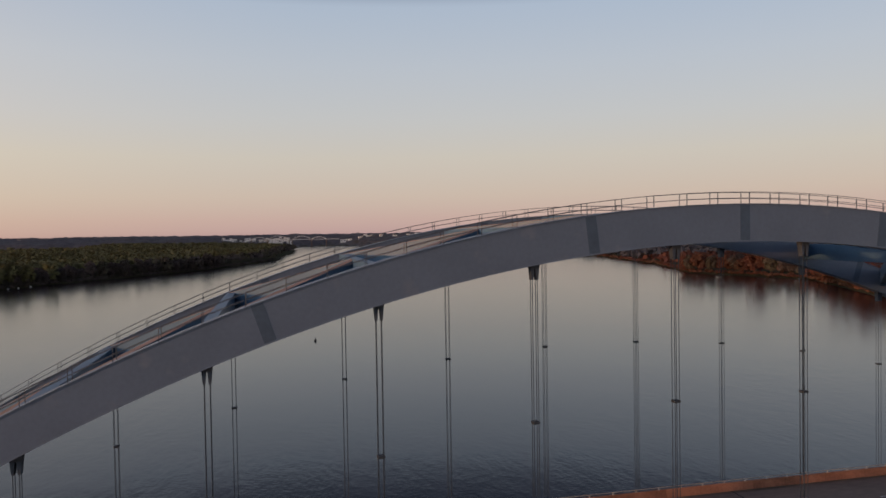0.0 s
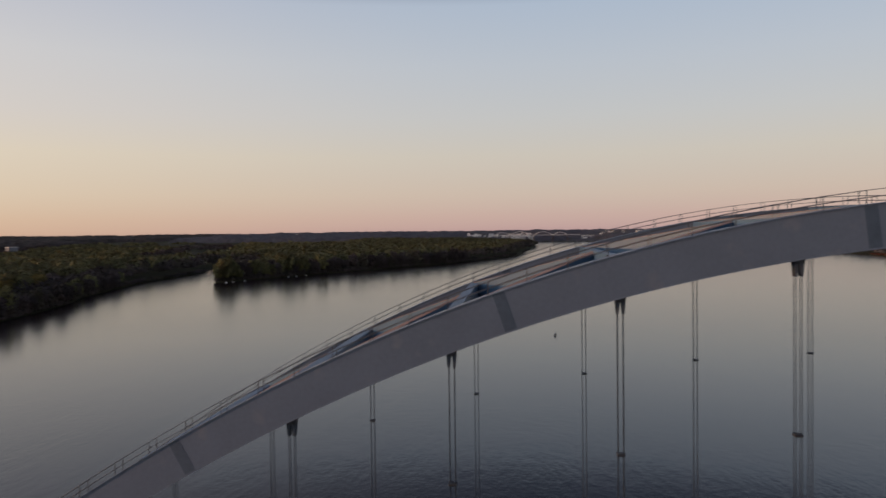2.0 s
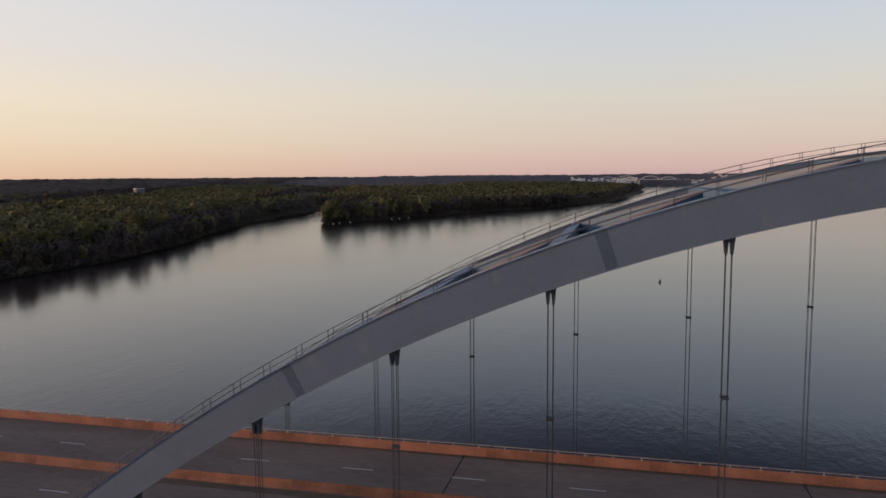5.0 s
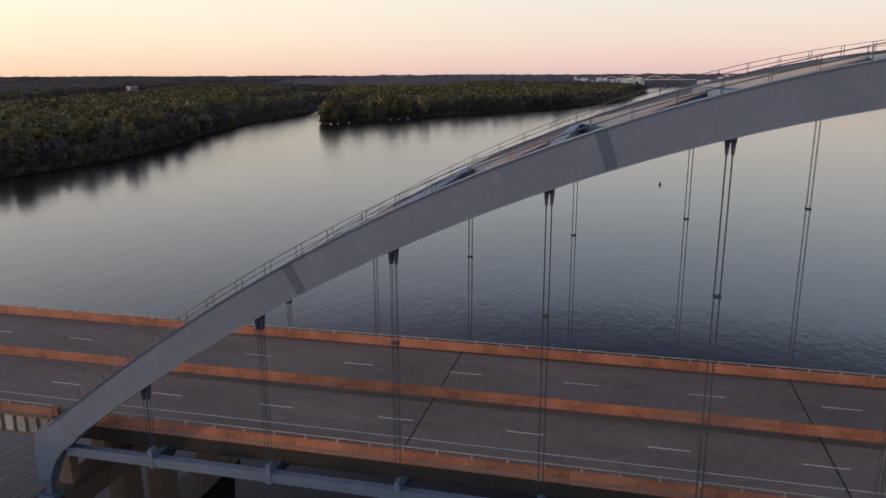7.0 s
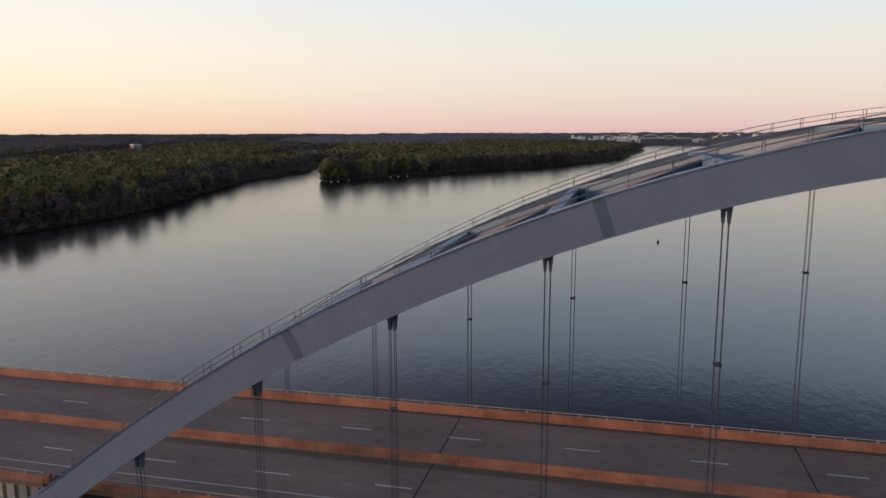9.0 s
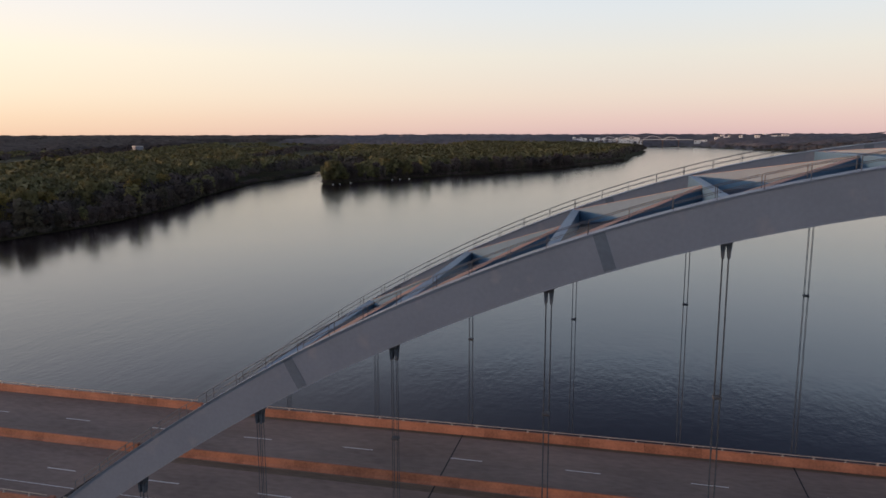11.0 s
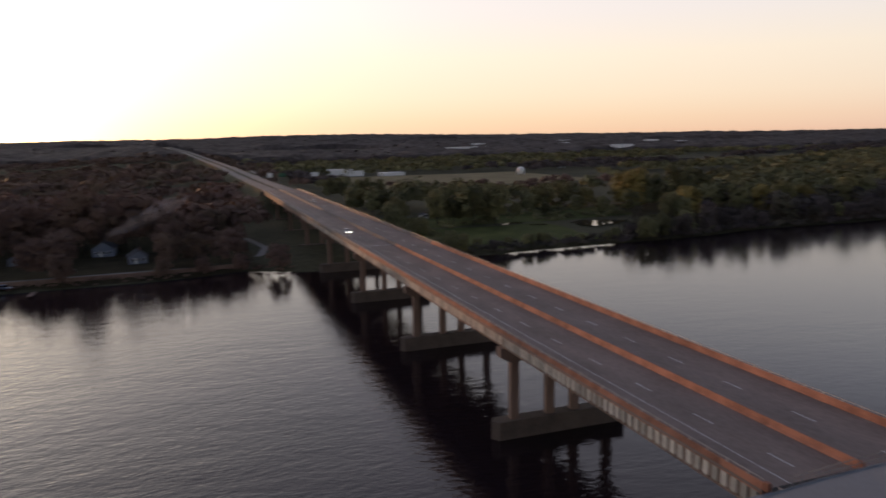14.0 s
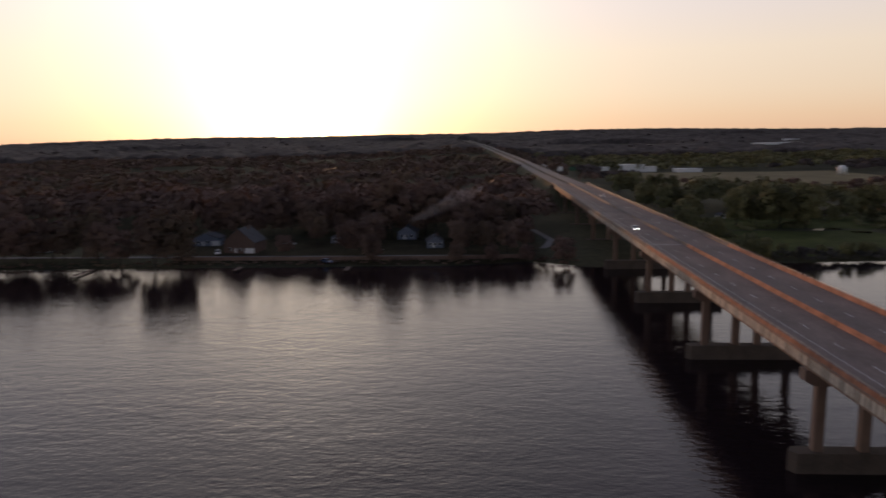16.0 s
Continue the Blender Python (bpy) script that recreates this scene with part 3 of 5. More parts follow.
JOINTS = [38.95, 73.8, 2 * MID_X - 73.8, 2 * MID_X - 38.95]
cuts = [DECK_ENDS[0] + 0.12, *JOINTS, DECK_ENDS[1] - 0.12]
for x0, x1 in zip(cuts, cuts[1:]):
    slab(x0 + 0.06, x1 - 0.06, 0.26, bridge)
for k in range(16):
    x = NODES[k]
    z = deck_z(x) - 0.28
    # floor beams in the darker steel: underdeck shade put into their colour
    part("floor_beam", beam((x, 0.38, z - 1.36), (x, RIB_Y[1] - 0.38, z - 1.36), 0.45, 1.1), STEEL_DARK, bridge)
for y in np.linspace(ROAD[0] + 1.0, ROAD[1] - 1.0, 7):
    rings = []
    for i in range(16):
        x = NODES[i]
        z = deck_z(x) - 0.27
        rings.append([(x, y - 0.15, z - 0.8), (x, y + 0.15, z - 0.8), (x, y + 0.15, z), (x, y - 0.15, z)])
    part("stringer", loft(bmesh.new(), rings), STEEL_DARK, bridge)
for x in JOINTS:
    for y0, y1 in ((ROAD[0] + 0.02, ROAD_MID - 0.34), (ROAD_MID + 0.34, ROAD[1] - 0.02)):
        part("expansion_joint", boxed(x - 0.08, x + 0.08, y0, y1, deck_z(x) - 0.2, deck_z(x) + 0.006), JOINT_AND_SHADE, bridge, "dark rubber joint across the road")

# ---------------------------------------------------------------- approach viaducts
viaduct_w = empty("viaduct", "long concrete girder viaduct carrying a divided highway", "viaduct", "viaducts either side of the arch")
viaduct_e = empty("viaduct", "long concrete girder viaduct carrying a divided highway", "viaduct", "viaducts either side of the arch")
PIERS = [-57.6 - 58.6 * k for k in range(8)]
PIERS_EAST = [2 * MID_X - x for x in PIERS]


def girder_mesh(length, name, material):
    """One span of a girder: web and bottom flange."""
    bm = bmesh.new()
    box(bm, 0, length, -0.2, 0.2, -2.5, -0.34)
    box(bm, 0, length, -0.42, 0.42, -2.72, -2.48)
    me = bpy.data.meshes.new(name)
    bm.to_mesh(me)
    bm.free()
    me.materials.append(material)
    return me


stiff_bm = bmesh.new()
box(stiff_bm, -0.44, 0.44, -0.40, -0.19, -2.44, -0.50)
stiff_mesh = bpy.data.meshes.new("fascia_panel")
stiff_bm.to_mesh(stiff_mesh)
stiff_bm.free()
stiff_mesh.materials.append(GIRDER)

column_bm = bmesh.new()
box(column_bm, -0.75, 0.75, -0.8, 0.8, -0.5, 0.5)
bmesh.ops.bevel(column_bm, geom=[e for e in column_bm.edges if abs(e.verts[0].co.z - e.verts[1].co.z) > 0.5], offset=0.12, segments=2, affect="EDGES")
column_mesh = bpy.data.meshes.new("column")
column_bm.to_mesh(column_mesh)
column_bm.free()
column_mesh.materials.append(CONCRETE)


def pier(x, parent):
    base = empty("pier", "", "")
    base.parent = parent
    ground = float(ground_z(np.array(x), np.array(14.0)))
    wet = ground < WATER_Z + 0.4
    foot_top = -16.6 if wet else ground + 0.3
    cap_top = deck_z(x) - 2.76
    cap_low = cap_top - 2.6
    # hammer-ended cap
    bm = bmesh.new()
    prof = [(1.7, cap_top), (27.2, cap_top), (27.2, cap_top - 1.7), (25.6, cap_low), (3.3, cap_low), (1.7, cap_top - 1.7)]
    loft(bm, [[(x - 0.95, y, z) for y, z in prof], [(x + 0.95, y, z) for y, z in prof]])
    part("cap_beam", bm, CONCRETE, base)
    for y in (4.65, 11.9, 17.05, 24.3):
        share("column", column_mesh, base, pose(x, y, (cap_low + foot_top) / 2) @ Matrix.Diagonal((1, 1, cap_low - foot_top + 0.1, 1)))
    bm = bmesh.new()
    half, lo = 1.45, min(ground, WATER_Z) - 2
    prof = [(x - half, 1.2), (x, 0.2), (x + half, 1.2), (x + half, 27.2), (x, 28.2), (x - half, 27.2)]
    loft(bm, [[(px, py, lo) for px, py in prof], [(px, py, foot_top) for px, py in prof]])
    part("footing", bm, FOOTING, base)
    return base


def spans(xs, parent, sign):
    for x0, x1 in zip(xs, xs[1:]):
        lo, hi = min(x0, x1), max(x0, x1)
        length = hi - lo
        tilt = math.degrees(math.atan2(deck_z(hi) - deck_z(lo), length))
        m = pose(lo, 0, deck_z(lo), 0, -tilt, 0)
        slab(lo + 0.03, hi - 0.03, 0.32, parent)
        outer = girder_mesh(length - 0.08, "edge_girder", CONCRETE)
        for y, turn in ((GIRDER_Y[0], 0), (GIRDER_Y[-1], 180)):
            g = share("edge_girder", outer, parent, Matrix.Translation((lo + 0.04 if not turn else hi - 0.04, y, deck_z(lo) if not turn else deck_z(hi))) @ pose(0, 0, 0, 0, -tilt if not turn else tilt, turn))
            if not turn and -320 < lo:
                for k in range(int(length / 1.42)):
                    share("fascia_panel", stiff_mesh, g, pose(0.75 + 1.42 * k, 0, 0), "pale panel")
        inner = girder_mesh(length - 0.08, "inner_girder", CONCRETE)
        for y in GIRDER_Y[1:-1]:
            share("inner_girder", inner, parent, pose(lo + 0.04, y, deck_z(lo), 0, -tilt, 0))


spans([DECK_ENDS[0] - 0.95, *PIERS], viaduct_w, -1)
spans([DECK_ENDS[1] + 0.95, *PIERS_EAST], viaduct_e, 1)
for x in PIERS:
    pier(x, viaduct_w)
for x in PIERS_EAST:
    pier(x, viaduct_e)


def main_pier(x):
    base = empty("main_pier", "heavy concrete river pier under the arch bearings", "bridge pier", "river piers of the arch")
    part("cap_beam", boxed(x - 1.7, x + 1.7, -2.2, RIB_Y[1] + 2.2, -9.6, -7.42, bevel=0.12), FOOTING, base)
    for y in (0.6, RIB_Y[1] - 0.6):
        part("shaft", boxed(x - 1.5, x + 1.5, y - 2.2, y + 2.2, -19.3, -9.58, bevel=0.15), FOOTING, base)
    for y in (10.2, 16.3):
        part("shaft", boxed(x - 1.1, x + 1.1, y - 1.4, y + 1.4, -19.3, -9.58, bevel=0.12), FOOTING, base)
    bm = bmesh.new()
    prof = [(x - 2.0, -2.4), (x, -3.6), (x + 2.0, -2.4), (x + 2.0, RIB_Y[1] + 2.4), (x, RIB_Y[1] + 3.6), (x - 2.0, RIB_Y[1] + 2.4)]
    loft(bm, [[(a, b, -24.5) for a, b in prof], [(a, b, -19.1) for a, b in prof]])
    part("footing", bm, FOOTING, base)
    # bent that carries the end of the approach span
    for y in GIRDER_Y:
        part("plinth", boxed(x - 0.9, x + 0.7, y - 0.5, y + 0.5, -7.4, deck_z(x) - 2.74), CONCRETE, base)
    return base


main_pier(4.6)
main_pier(2 * MID_X - 4.6)


# ---------------------------------------------------------------- parapets, rails and markings
def profile_mesh(name, prof, length, material):
    bm = bmesh.new()
    loft(bm, [[(0, y, z) for y, z in prof], [(length, y, z) for y, z in prof]])
    me = bpy.data.meshes.new(name)
    bm.to_mesh(me)
    bm.free()
    me.materials.append(material)
    return me


SEG = 5.86
side_prof = [(-0.40, -0.46), (-0.05, -0.46), (0.0, 0.0), (0.0, 0.10), (-0.12, 0.34), (-0.18, 0.76), (-0.40, 0.76)]
far_prof = [(y, z * 1.25 if z > 0.3 else z) for y, z in side_prof]
mid_prof = [(-0.31, 0.0), (0.31, 0.0), (0.31, 0.10), (0.15, 0.34), (0.10, 0.93), (-0.10, 0.93), (-0.15, 0.34), (-0.31, 0.10)]
side_mesh, far_mesh, mid_mesh = [profile_mesh(n, prof, SEG - 0.025, PARAPET) for n, prof in (("parapet_segment", side_prof), ("parapet_segment", far_prof), ("median_segment", mid_prof))]
side_grey, far_grey, mid_grey = [profile_mesh(n, prof, SEG - 0.025, OLD_PARAPET) for n, prof in (("parapet_segment", side_prof), ("parapet_segment", far_prof), ("median_segment", mid_prof))]


def guard_mesh(high, low):
    """A tube rail on short posts, with base plates, for one length of parapet."""
    bm = bmesh.new()
    tube(bm, [(0, -0.3, high), (SEG, -0.3, high)], 0.05, 6)
    for x in (0.9, 3.83):
        box(bm, x - 0.055, x + 0.055, -0.35, -0.26, low - 0.02, high)
        box(bm, x - 0.12, x + 0.12, -0.39, -0.21, low - 0.02, low + 0.03)
    me = bpy.data.meshes.new("guard_rail")
    bm.to_mesh(me)
    bm.free()
    me.materials.append(GALVANISED)
    return me


near_guard, far_guard = guard_mesh(1.10, 0.76), guard_mesh(1.22, 0.95)
PAINTED_FROM = -171.0       # west of this joint the parapets are bare concrete
for parent, xa, xb in ((viaduct_w, PIERS[-1], DECK_ENDS[0] - 0.95), (bridge, DECK_ENDS[0] + 0.85, DECK_ENDS[1] - 0.85), (viaduct_e, DECK_ENDS[1] + 0.95, PIERS_EAST[-1])):
    n = int((xb - xa) / SEG)
    fit = (xb - xa) / (n * SEG)
    for k in range(n):
        x = xb - (k + 1) * SEG * fit
        z0, z1 = deck_z(x), deck_z(x + SEG * fit)
        tilt = math.degrees(math.atan2(z1 - z0, SEG))
        stretch = Matrix.Diagonal((fit, 1, 1, 1))
        near_m, far_m, mid_m = (side_mesh, far_mesh, mid_mesh) if x > PAINTED_FROM else (side_grey, far_grey, mid_grey)
        share("parapet_segment", near_m, parent, pose(x, ROAD[0], z0 + 0.004, 0, -tilt, 0) @ stretch)
        share("parapet_segment", far_m, parent, pose(x + SEG * fit, ROAD[1], z1 + 0.004, 0, tilt, 180) @ stretch)
        share("median_segment", mid_m, parent, pose(x, ROAD_MID, z0 + 0.004, 0, -tilt, 0) @ stretch)
        share("guard_rail", near_guard, parent, pose(x, ROAD[0], z0, 0, -tilt, 0) @ stretch)
        share("guard_rail", far_guard, parent, pose(x + SEG * fit, ROAD[1], z1, 0, tilt, 180) @ stretch)

dash_mesh = bpy.data.meshes.new("lane_dash")
bm = boxed(-1.75, 1.75, -0.07, 0.07, -0.02, 0.006)
bm.to_mesh(dash_mesh)
bm.free()
dash_mesh.materials.append(PAINT)
for y, off in ((8.55, 0.0), (20.2, -8.1)):
    for k in range(-38, 39):
        x = off + 12.192 * k
        if PIERS[-1] + 4 < x < PIERS_EAST[-1] - 4:
            parent = viaduct_w if x < DECK_ENDS[0] else viaduct_e if x > DECK_ENDS[1] else bridge
            tilt = math.degrees(math.atan2(deck_z(x + 1) - deck_z(x - 1), 2))
            share("lane_dash", dash_mesh, parent, pose(x, y, deck_z(x), 0, -tilt, 0))
for y in (5.35,):
    for parent, xa, xb in ((viaduct_w, PIERS[-1], DECK_ENDS[0] - 1.1), (bridge, DECK_ENDS[0] + 0.8, DECK_ENDS[1] - 0.5), (viaduct_e, DECK_ENDS[1] + 1.1, PIERS_EAST[-1])):
        slab(xa, xb, 0.03, parent, "edge_line", y - 0.05, y + 0.05, PAINT, 0.005)
for y0, y1 in ((12.55, 13.7), (25.6, 26.24), (14.75, 15.2)):
    slab(DECK_ENDS[0] + 0.8, DECK_ENDS[1] - 0.8, 0.03, bridge, "grime_band", y0, y1, GRIME, 0.004)
# added edge beams; their near-black stands for the shade under the deck
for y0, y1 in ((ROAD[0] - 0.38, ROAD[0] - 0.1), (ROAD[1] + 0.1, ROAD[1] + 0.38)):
    slab(DECK_ENDS[0] + 0.3, DECK_ENDS[1] - 0.3, 1.55, bridge, "edge_stringer", y0, y1, JOINT_AND_SHADE, -0.34)
part("expansion_joint", boxed(PAINTED_FROM - 0.35, PAINTED_FROM + 0.35, ROAD[0] + 0.3, ROAD_MID - 0.4, deck_z(PAINTED_FROM) - 0.1, deck_z(PAINTED_FROM) + 0.006), PALE_JOINT, viaduct_w, "pale concrete joint across the road")
# finger joints at the ends of the arch span
for x in (DECK_ENDS[0] - 0.1, DECK_ENDS[1] + 0.1):
    part("finger_joint", boxed(x - 0.82, x + 0.82, ROAD[0], ROAD[1], deck_z(x) - 0.2, deck_z(x) + 0.03), JOINT_AND_SHADE, bridge, "dark steel finger joint")
    for y in (ROAD[0] - 0.2, ROAD_MID, ROAD[1] + 0.2):
        part("end_block", boxed(x - 0.8, x - 0.15, y - 0.24, y + 0.24, deck_z(x) + 0.03, deck_z(x) + 0.95, bevel=0.04), PARAPET, bridge)


# ---------------------------------------------------------------- trees
def quads_mesh(name, centre, normal, size, rng, material, soft=None):
    """Loose leaf clumps: one bent four-sided clump at each centre; soft: the way each clump turns its leaves to the light."""
    n = len(centre)
    ref = rng.normal(size=(n, 3))
    u = np.cross(normal, ref)
    u /= np.linalg.norm(u, axis=1)[:, None] + 1e-9
    v = np.cross(normal, u)
    s = size[:, None] * (0.7 + 0.6 * rng.random((n, 1)))
    w = s * (0.6 + 0.5 * rng.random((n, 1)))
    bend = normal * s * 0.28
    corner = np.stack([centre - u * s - bend, centre - v * w, centre + u * s - bend, centre + v * w], 1).reshape(-1, 3)
    me = bpy.data.meshes.new(name)
    me.vertices.add(4 * n)
    me.vertices.foreach_set("co", corner.ravel())
    tri = np.arange(n)[:, None] * 4 + np.array([[0, 1, 2, 0, 2, 3]])
    me.loops.add(6 * n)
    me.loops.foreach_set("vertex_index", tri.ravel())
    me.polygons.add(2 * n)
    me.polygons.foreach_set("loop_start", np.arange(2 * n) * 3)
    me.materials.append(material)
    me.update(calc_edges=True)
    if soft is not None:
        me.polygons.foreach_set("use_smooth", np.ones(2 * n, dtype=bool))
        me.normals_split_custom_set_from_vertices(np.repeat(soft, 4, axis=0).astype(np.float32))
    return me


def crown_cloud(rng, lobes, per, low):
    """Points and outward directions on a cluster of lobes (x, y, z, r)."""
    pts, nor = [], []
    for x, y, z, r in lobes:
        d = rng.normal(size=(per, 3))
        d /= np.linalg.norm(d, axis=1)[:, None]
        d[:, 2] = np.where(d[:, 2] < -0.5, -d[:, 2], d[:, 2])
        rad = r * (0.45 + 0.68 * rng.random((per, 1)) ** 0.7)
        pts.append(np.array([x, y, z]) + d * rad * np.array([1, 1, 0.85]))
        nor.append(d + 0.28 * rng.normal(size=(per, 3)))
    p, q = np.concatenate(pts), np.concatenate(nor)
    q /= np.linalg.norm(q, axis=1)[:, None]
    keep = p[:, 2] > low
    return p[keep], q[keep]


def build_tree(seed, high, spread, label, leaf, thin=1.0):
    rng = np.random.default_rng(seed)
    base = empty("tree", label, "tree", "trees along the bank")
    bm = bmesh.new()
    lean = rng.normal(size=2) * 0.04 * high
    stem = [(lean[0] * t * t, lean[1] * t * t, high * 0.78 * t - 0.4) for t in np.linspace(0, 1, 6)]
    rings = []
    for i, c in enumerate(stem):
        r = 0.018 * high * (1 - 0.85 * i / 5)
        rings.append([(c[0] + r * math.cos(a), c[1] + r * math.sin(a), c[2]) for a in np.linspace(0, 2 * math.pi, 8)[:-1]])
    loft(bm, rings)
    lobes = []
    for k in range(12):
        t = 0.24 + 0.66 * (k / 11)
        ang = k * 2.4 + rng.random()
        reach = spread * (0.62 - 0.45 * abs(t - 0.55)) * (0.75 + 0.5 * rng.random())
        tip = (lean[0] * t + reach * math.cos(ang), lean[1] * t + reach * math.sin(ang), high * (t + 0.06))
        s = (lean[0] * t * t * 0.6, lean[1] * t * t * 0.6, high * (t - 0.12))
        mid = tuple((p + q) / 2 + (0, 0, 0.03 * high)[i] for i, (p, q) in enumerate(zip(s, tip)))
        tube(bm, [s, mid, tip], 0.005 * high, 5)
        lobes.append((*tip, spread * (0.34 + 0.22 * rng.random())))
    lobes.append((lean[0], lean[1], high * 0.84, spread * 0.36))
    part("trunk", bm, BARK, base)
    p, q = crown_cloud(rng, lobes, int(215 * thin), high * 0.07)
    out = p - np.array([lean[0], lean[1], high * 0.5])
    soft = q + out / (np.linalg.norm(out, axis=1)[:, None] + 1e-6) * 0.7 + np.array([0, 0, 0.2]) + 0.06 * rng.normal(size=p.shape)
    soft /= np.linalg.norm(soft, axis=1)[:, None]
    me = quads_mesh("crown", p, q, np.full(len(p), 0.029 * high / math.sqrt(thin) ** 0.5), rng, leaf, soft)
    share("crown", me, base)
    return base


KINDS = [build_tree(11 + k, h, s, label, LEAF, thin) for k, (h, s, label, thin) in enumerate((
    (24, 9.5, "broad green cottonwood on the river bank", 1.0),
    (20, 8.0, "rounded green maple on the river bank", 1.0),
    (27, 8.5, "tall green cottonwood on the river bank", 0.9),
    (17, 7.0, "small bushy green willow at the waterline", 1.1),
    (22, 8.0, "thin half-bare tree on the river bank", 0.35)))]
KINDS += [build_tree(31 + k, h, s, "grey-brown half-bare tree at the waterline", LEAF_BARE, thin) for k, (h, s, thin) in enumerate(((18, 7.5, 0.8), (15, 6.5, 0.9), (21, 7.0, 0.7)))]
GOLDEN = [build_tree(51, 26, 10.5, "large golden-green cottonwood in the meadow woods", LEAF_GOLD)]
BROWNS = [build_tree(61 + k, h, s, "dark brown-green tree by the riverside houses", LEAF_GLARE_BROWN) for k, (h, s) in enumerate(((24, 9.5), (19, 8.5), (15, 7)))]
RUSTY = [build_tree(41 + k, h, s, "tree lit rust-orange on the far bank", LEAF_SUNLIT) for k, (h, s) in enumerate(((24, 10), (19, 9)))]

rng = np.random.default_rng(5)
spots = []


def clear_of(x, y, gap):
    return all((x - a) ** 2 + (y - b) ** 2 > gap * gap for a, b in spots)


def plant(kind, x, y, size):
    z = float(ground_z(np.array(x), np.array(y)))
    m = pose(x, y, z - 0.1, 0, 0, rng.random() * 360)
    ob = copy_thing(kind, m)
    ob.scale = (size, size, size * (0.9 + 0.2 * rng.random()))
    spots.append((x, y))
    return ob


def bank_row(y0, y1, step, inland, kinds, sizes, line, sign=-1):
    y = y0
    while y < y1:
        d = inland[0] + (inland[1] - inland[0]) * rng.random()
        x = float(line(y)) + sign * d
        if clear_of(x, y, 5) and not (-6 < y < 34):
            plant(kinds[rng.integers(len(kinds))], x, y, sizes[0] + (sizes[1] - sizes[0]) * rng.random())
        y += step * (0.6 + 0.8 * rng.random())


BARE = KINDS[5:]
bank_row(165, 265, 6.0, (1, 7), BARE + KINDS[4:5], (0.3, 0.55), shore_west)
bank_row(265, 640, 6.5, (1, 7), BARE + KINDS[4:5], (0.5, 0.8), shore_west)
bank_row(215, 480, 15, (26, 44), KINDS[:3] + GOLDEN, (0.65, 0.9), shore_west)
bank_row(84, 165, 8, (2, 6), KINDS[3:4] + BARE[1:2], (0.28, 0.42), shore_west)
bank_row(40, 84, 7, (3, 8), KINDS[3:4], (0.3, 0.5), shore_west)
# the meadow's own trees
for kind, x, y, size in ((0, -325, 106, 1.0), (1, -322, 118, 1.1), (1, -337, 88, 0.95), (3, -334, 97, 0.9), (3, -256, 66, 0.5), (3, -258, 73, 0.4), (1, -390, 190, 0.8), (0, -392, 204, 0.7), (3, -385, 178, 0.8),
                         (8, -345, 228, 1.05), (0, -350, 241, 1.1), (0, -330, 255, 1.2), (2, -332, 268, 1.1), (3, -246, 169, 0.85), (1, -248, 178, 0.7), (1, -289, 215, 0.8), (3, -290, 225, 0.9),
                         (0, -485, 78, 0.85), (1, -480, 88, 0.9), (1, -524, 60, 0.8), (2, -526, 72, 0.6), (1, -405, 66, 0.9), (3, -412, 74, 1.0), (0, -420, 58, 0.8), (3, -372, 78, 0.6), (3, -360, 150, 0.55), (3, -352, 166, 0.5), (6, -300, 200, 0.6),
                         (1, -350, 100, 1.0), (0, -347, 112, 1.0), (3, -340, 122, 0.9), (1, -372, 128, 0.8), (0, -380, 140, 0.9), (3, -366, 160, 0.8), (1, -374, 172, 0.9), (3, -380, 214, 0.9), (8, -362, 232, 0.9), (0, -372, 246, 0.9),
                         (3, -352, 190, 0.7), (3, -345, 205, 0.7), (1, -338, 222, 0.8), (3, -290, 62, 0.7), (3, -300, 52, 0.8), (1, -330, 58, 0.7), (1, -345, 66, 0.8), (3, -262, 205, 0.6), (3, -266, 222, 0.7), (5, -252, 196, 0.7), (7, -256, 214, 0.7)):
    plant((KINDS + GOLDEN)[kind], x, y, size * 0.95)
# trees of the riverside houses
for kind, x, y, size in ((0, -236, -187, 0.9), (1, -237, -176, 1.05), (1, -241, -214, 0.9), (2, -239, -203, 1.0), (1, -246, -232, 0.9), (0, -252, -222, 0.8), (2, -243, -95, 0.75), (1, -256, -103, 0.8), (2, -258, -110, 0.8),
                         (2, -258, -58, 0.85), (1, -264, -48, 0.7), (2, -259, -38, 0.8), (1, -272, -30, 0.75), (2, -241, -15, 0.7), (2, -244, -60, 0.5), (2, -246, -45, 0.45), (2, -247, -30, 0.5), (2, -255, -136, 0.6), (1, -280, -100, 0.8), (1, -284, -58, 0.8), (0, -290, -44, 0.7), (1, -282, -128, 0.75)):
    plant(BROWNS[kind], x, y, size)
bank_row(-420, -236, 8, (2, 16), BROWNS, (0.8, 1.1), shore_west)
bank_row(-200, -20, 7, (60, 80), BROWNS, (0.75, 1.1), shore_west)
bank_row(692, 730, 4.5, (2, 9), KINDS[:4], (0.75, 1.05), island_east)
bank_row(722, 860, 7, (2, 10), BARE + KINDS[:1], (0.7, 1.0), island_east)
bank_row(840, 1200, 11, (2, 9), BARE, (0.8, 1.05), island_east)
bank_row(700, 800, 12, (1, 9), KINDS, (0.6, 0.85), island_west, 1)
bank_row(380, 760, 13, (2, 12), RUSTY + BARE[:1], (0.8, 1.2), shore_east, 1)
for ob in KINDS + RUSTY + GOLDEN + BROWNS:
    for o in (ob, *ob.children_recursive):
        bpy.data.objects.remove(o)


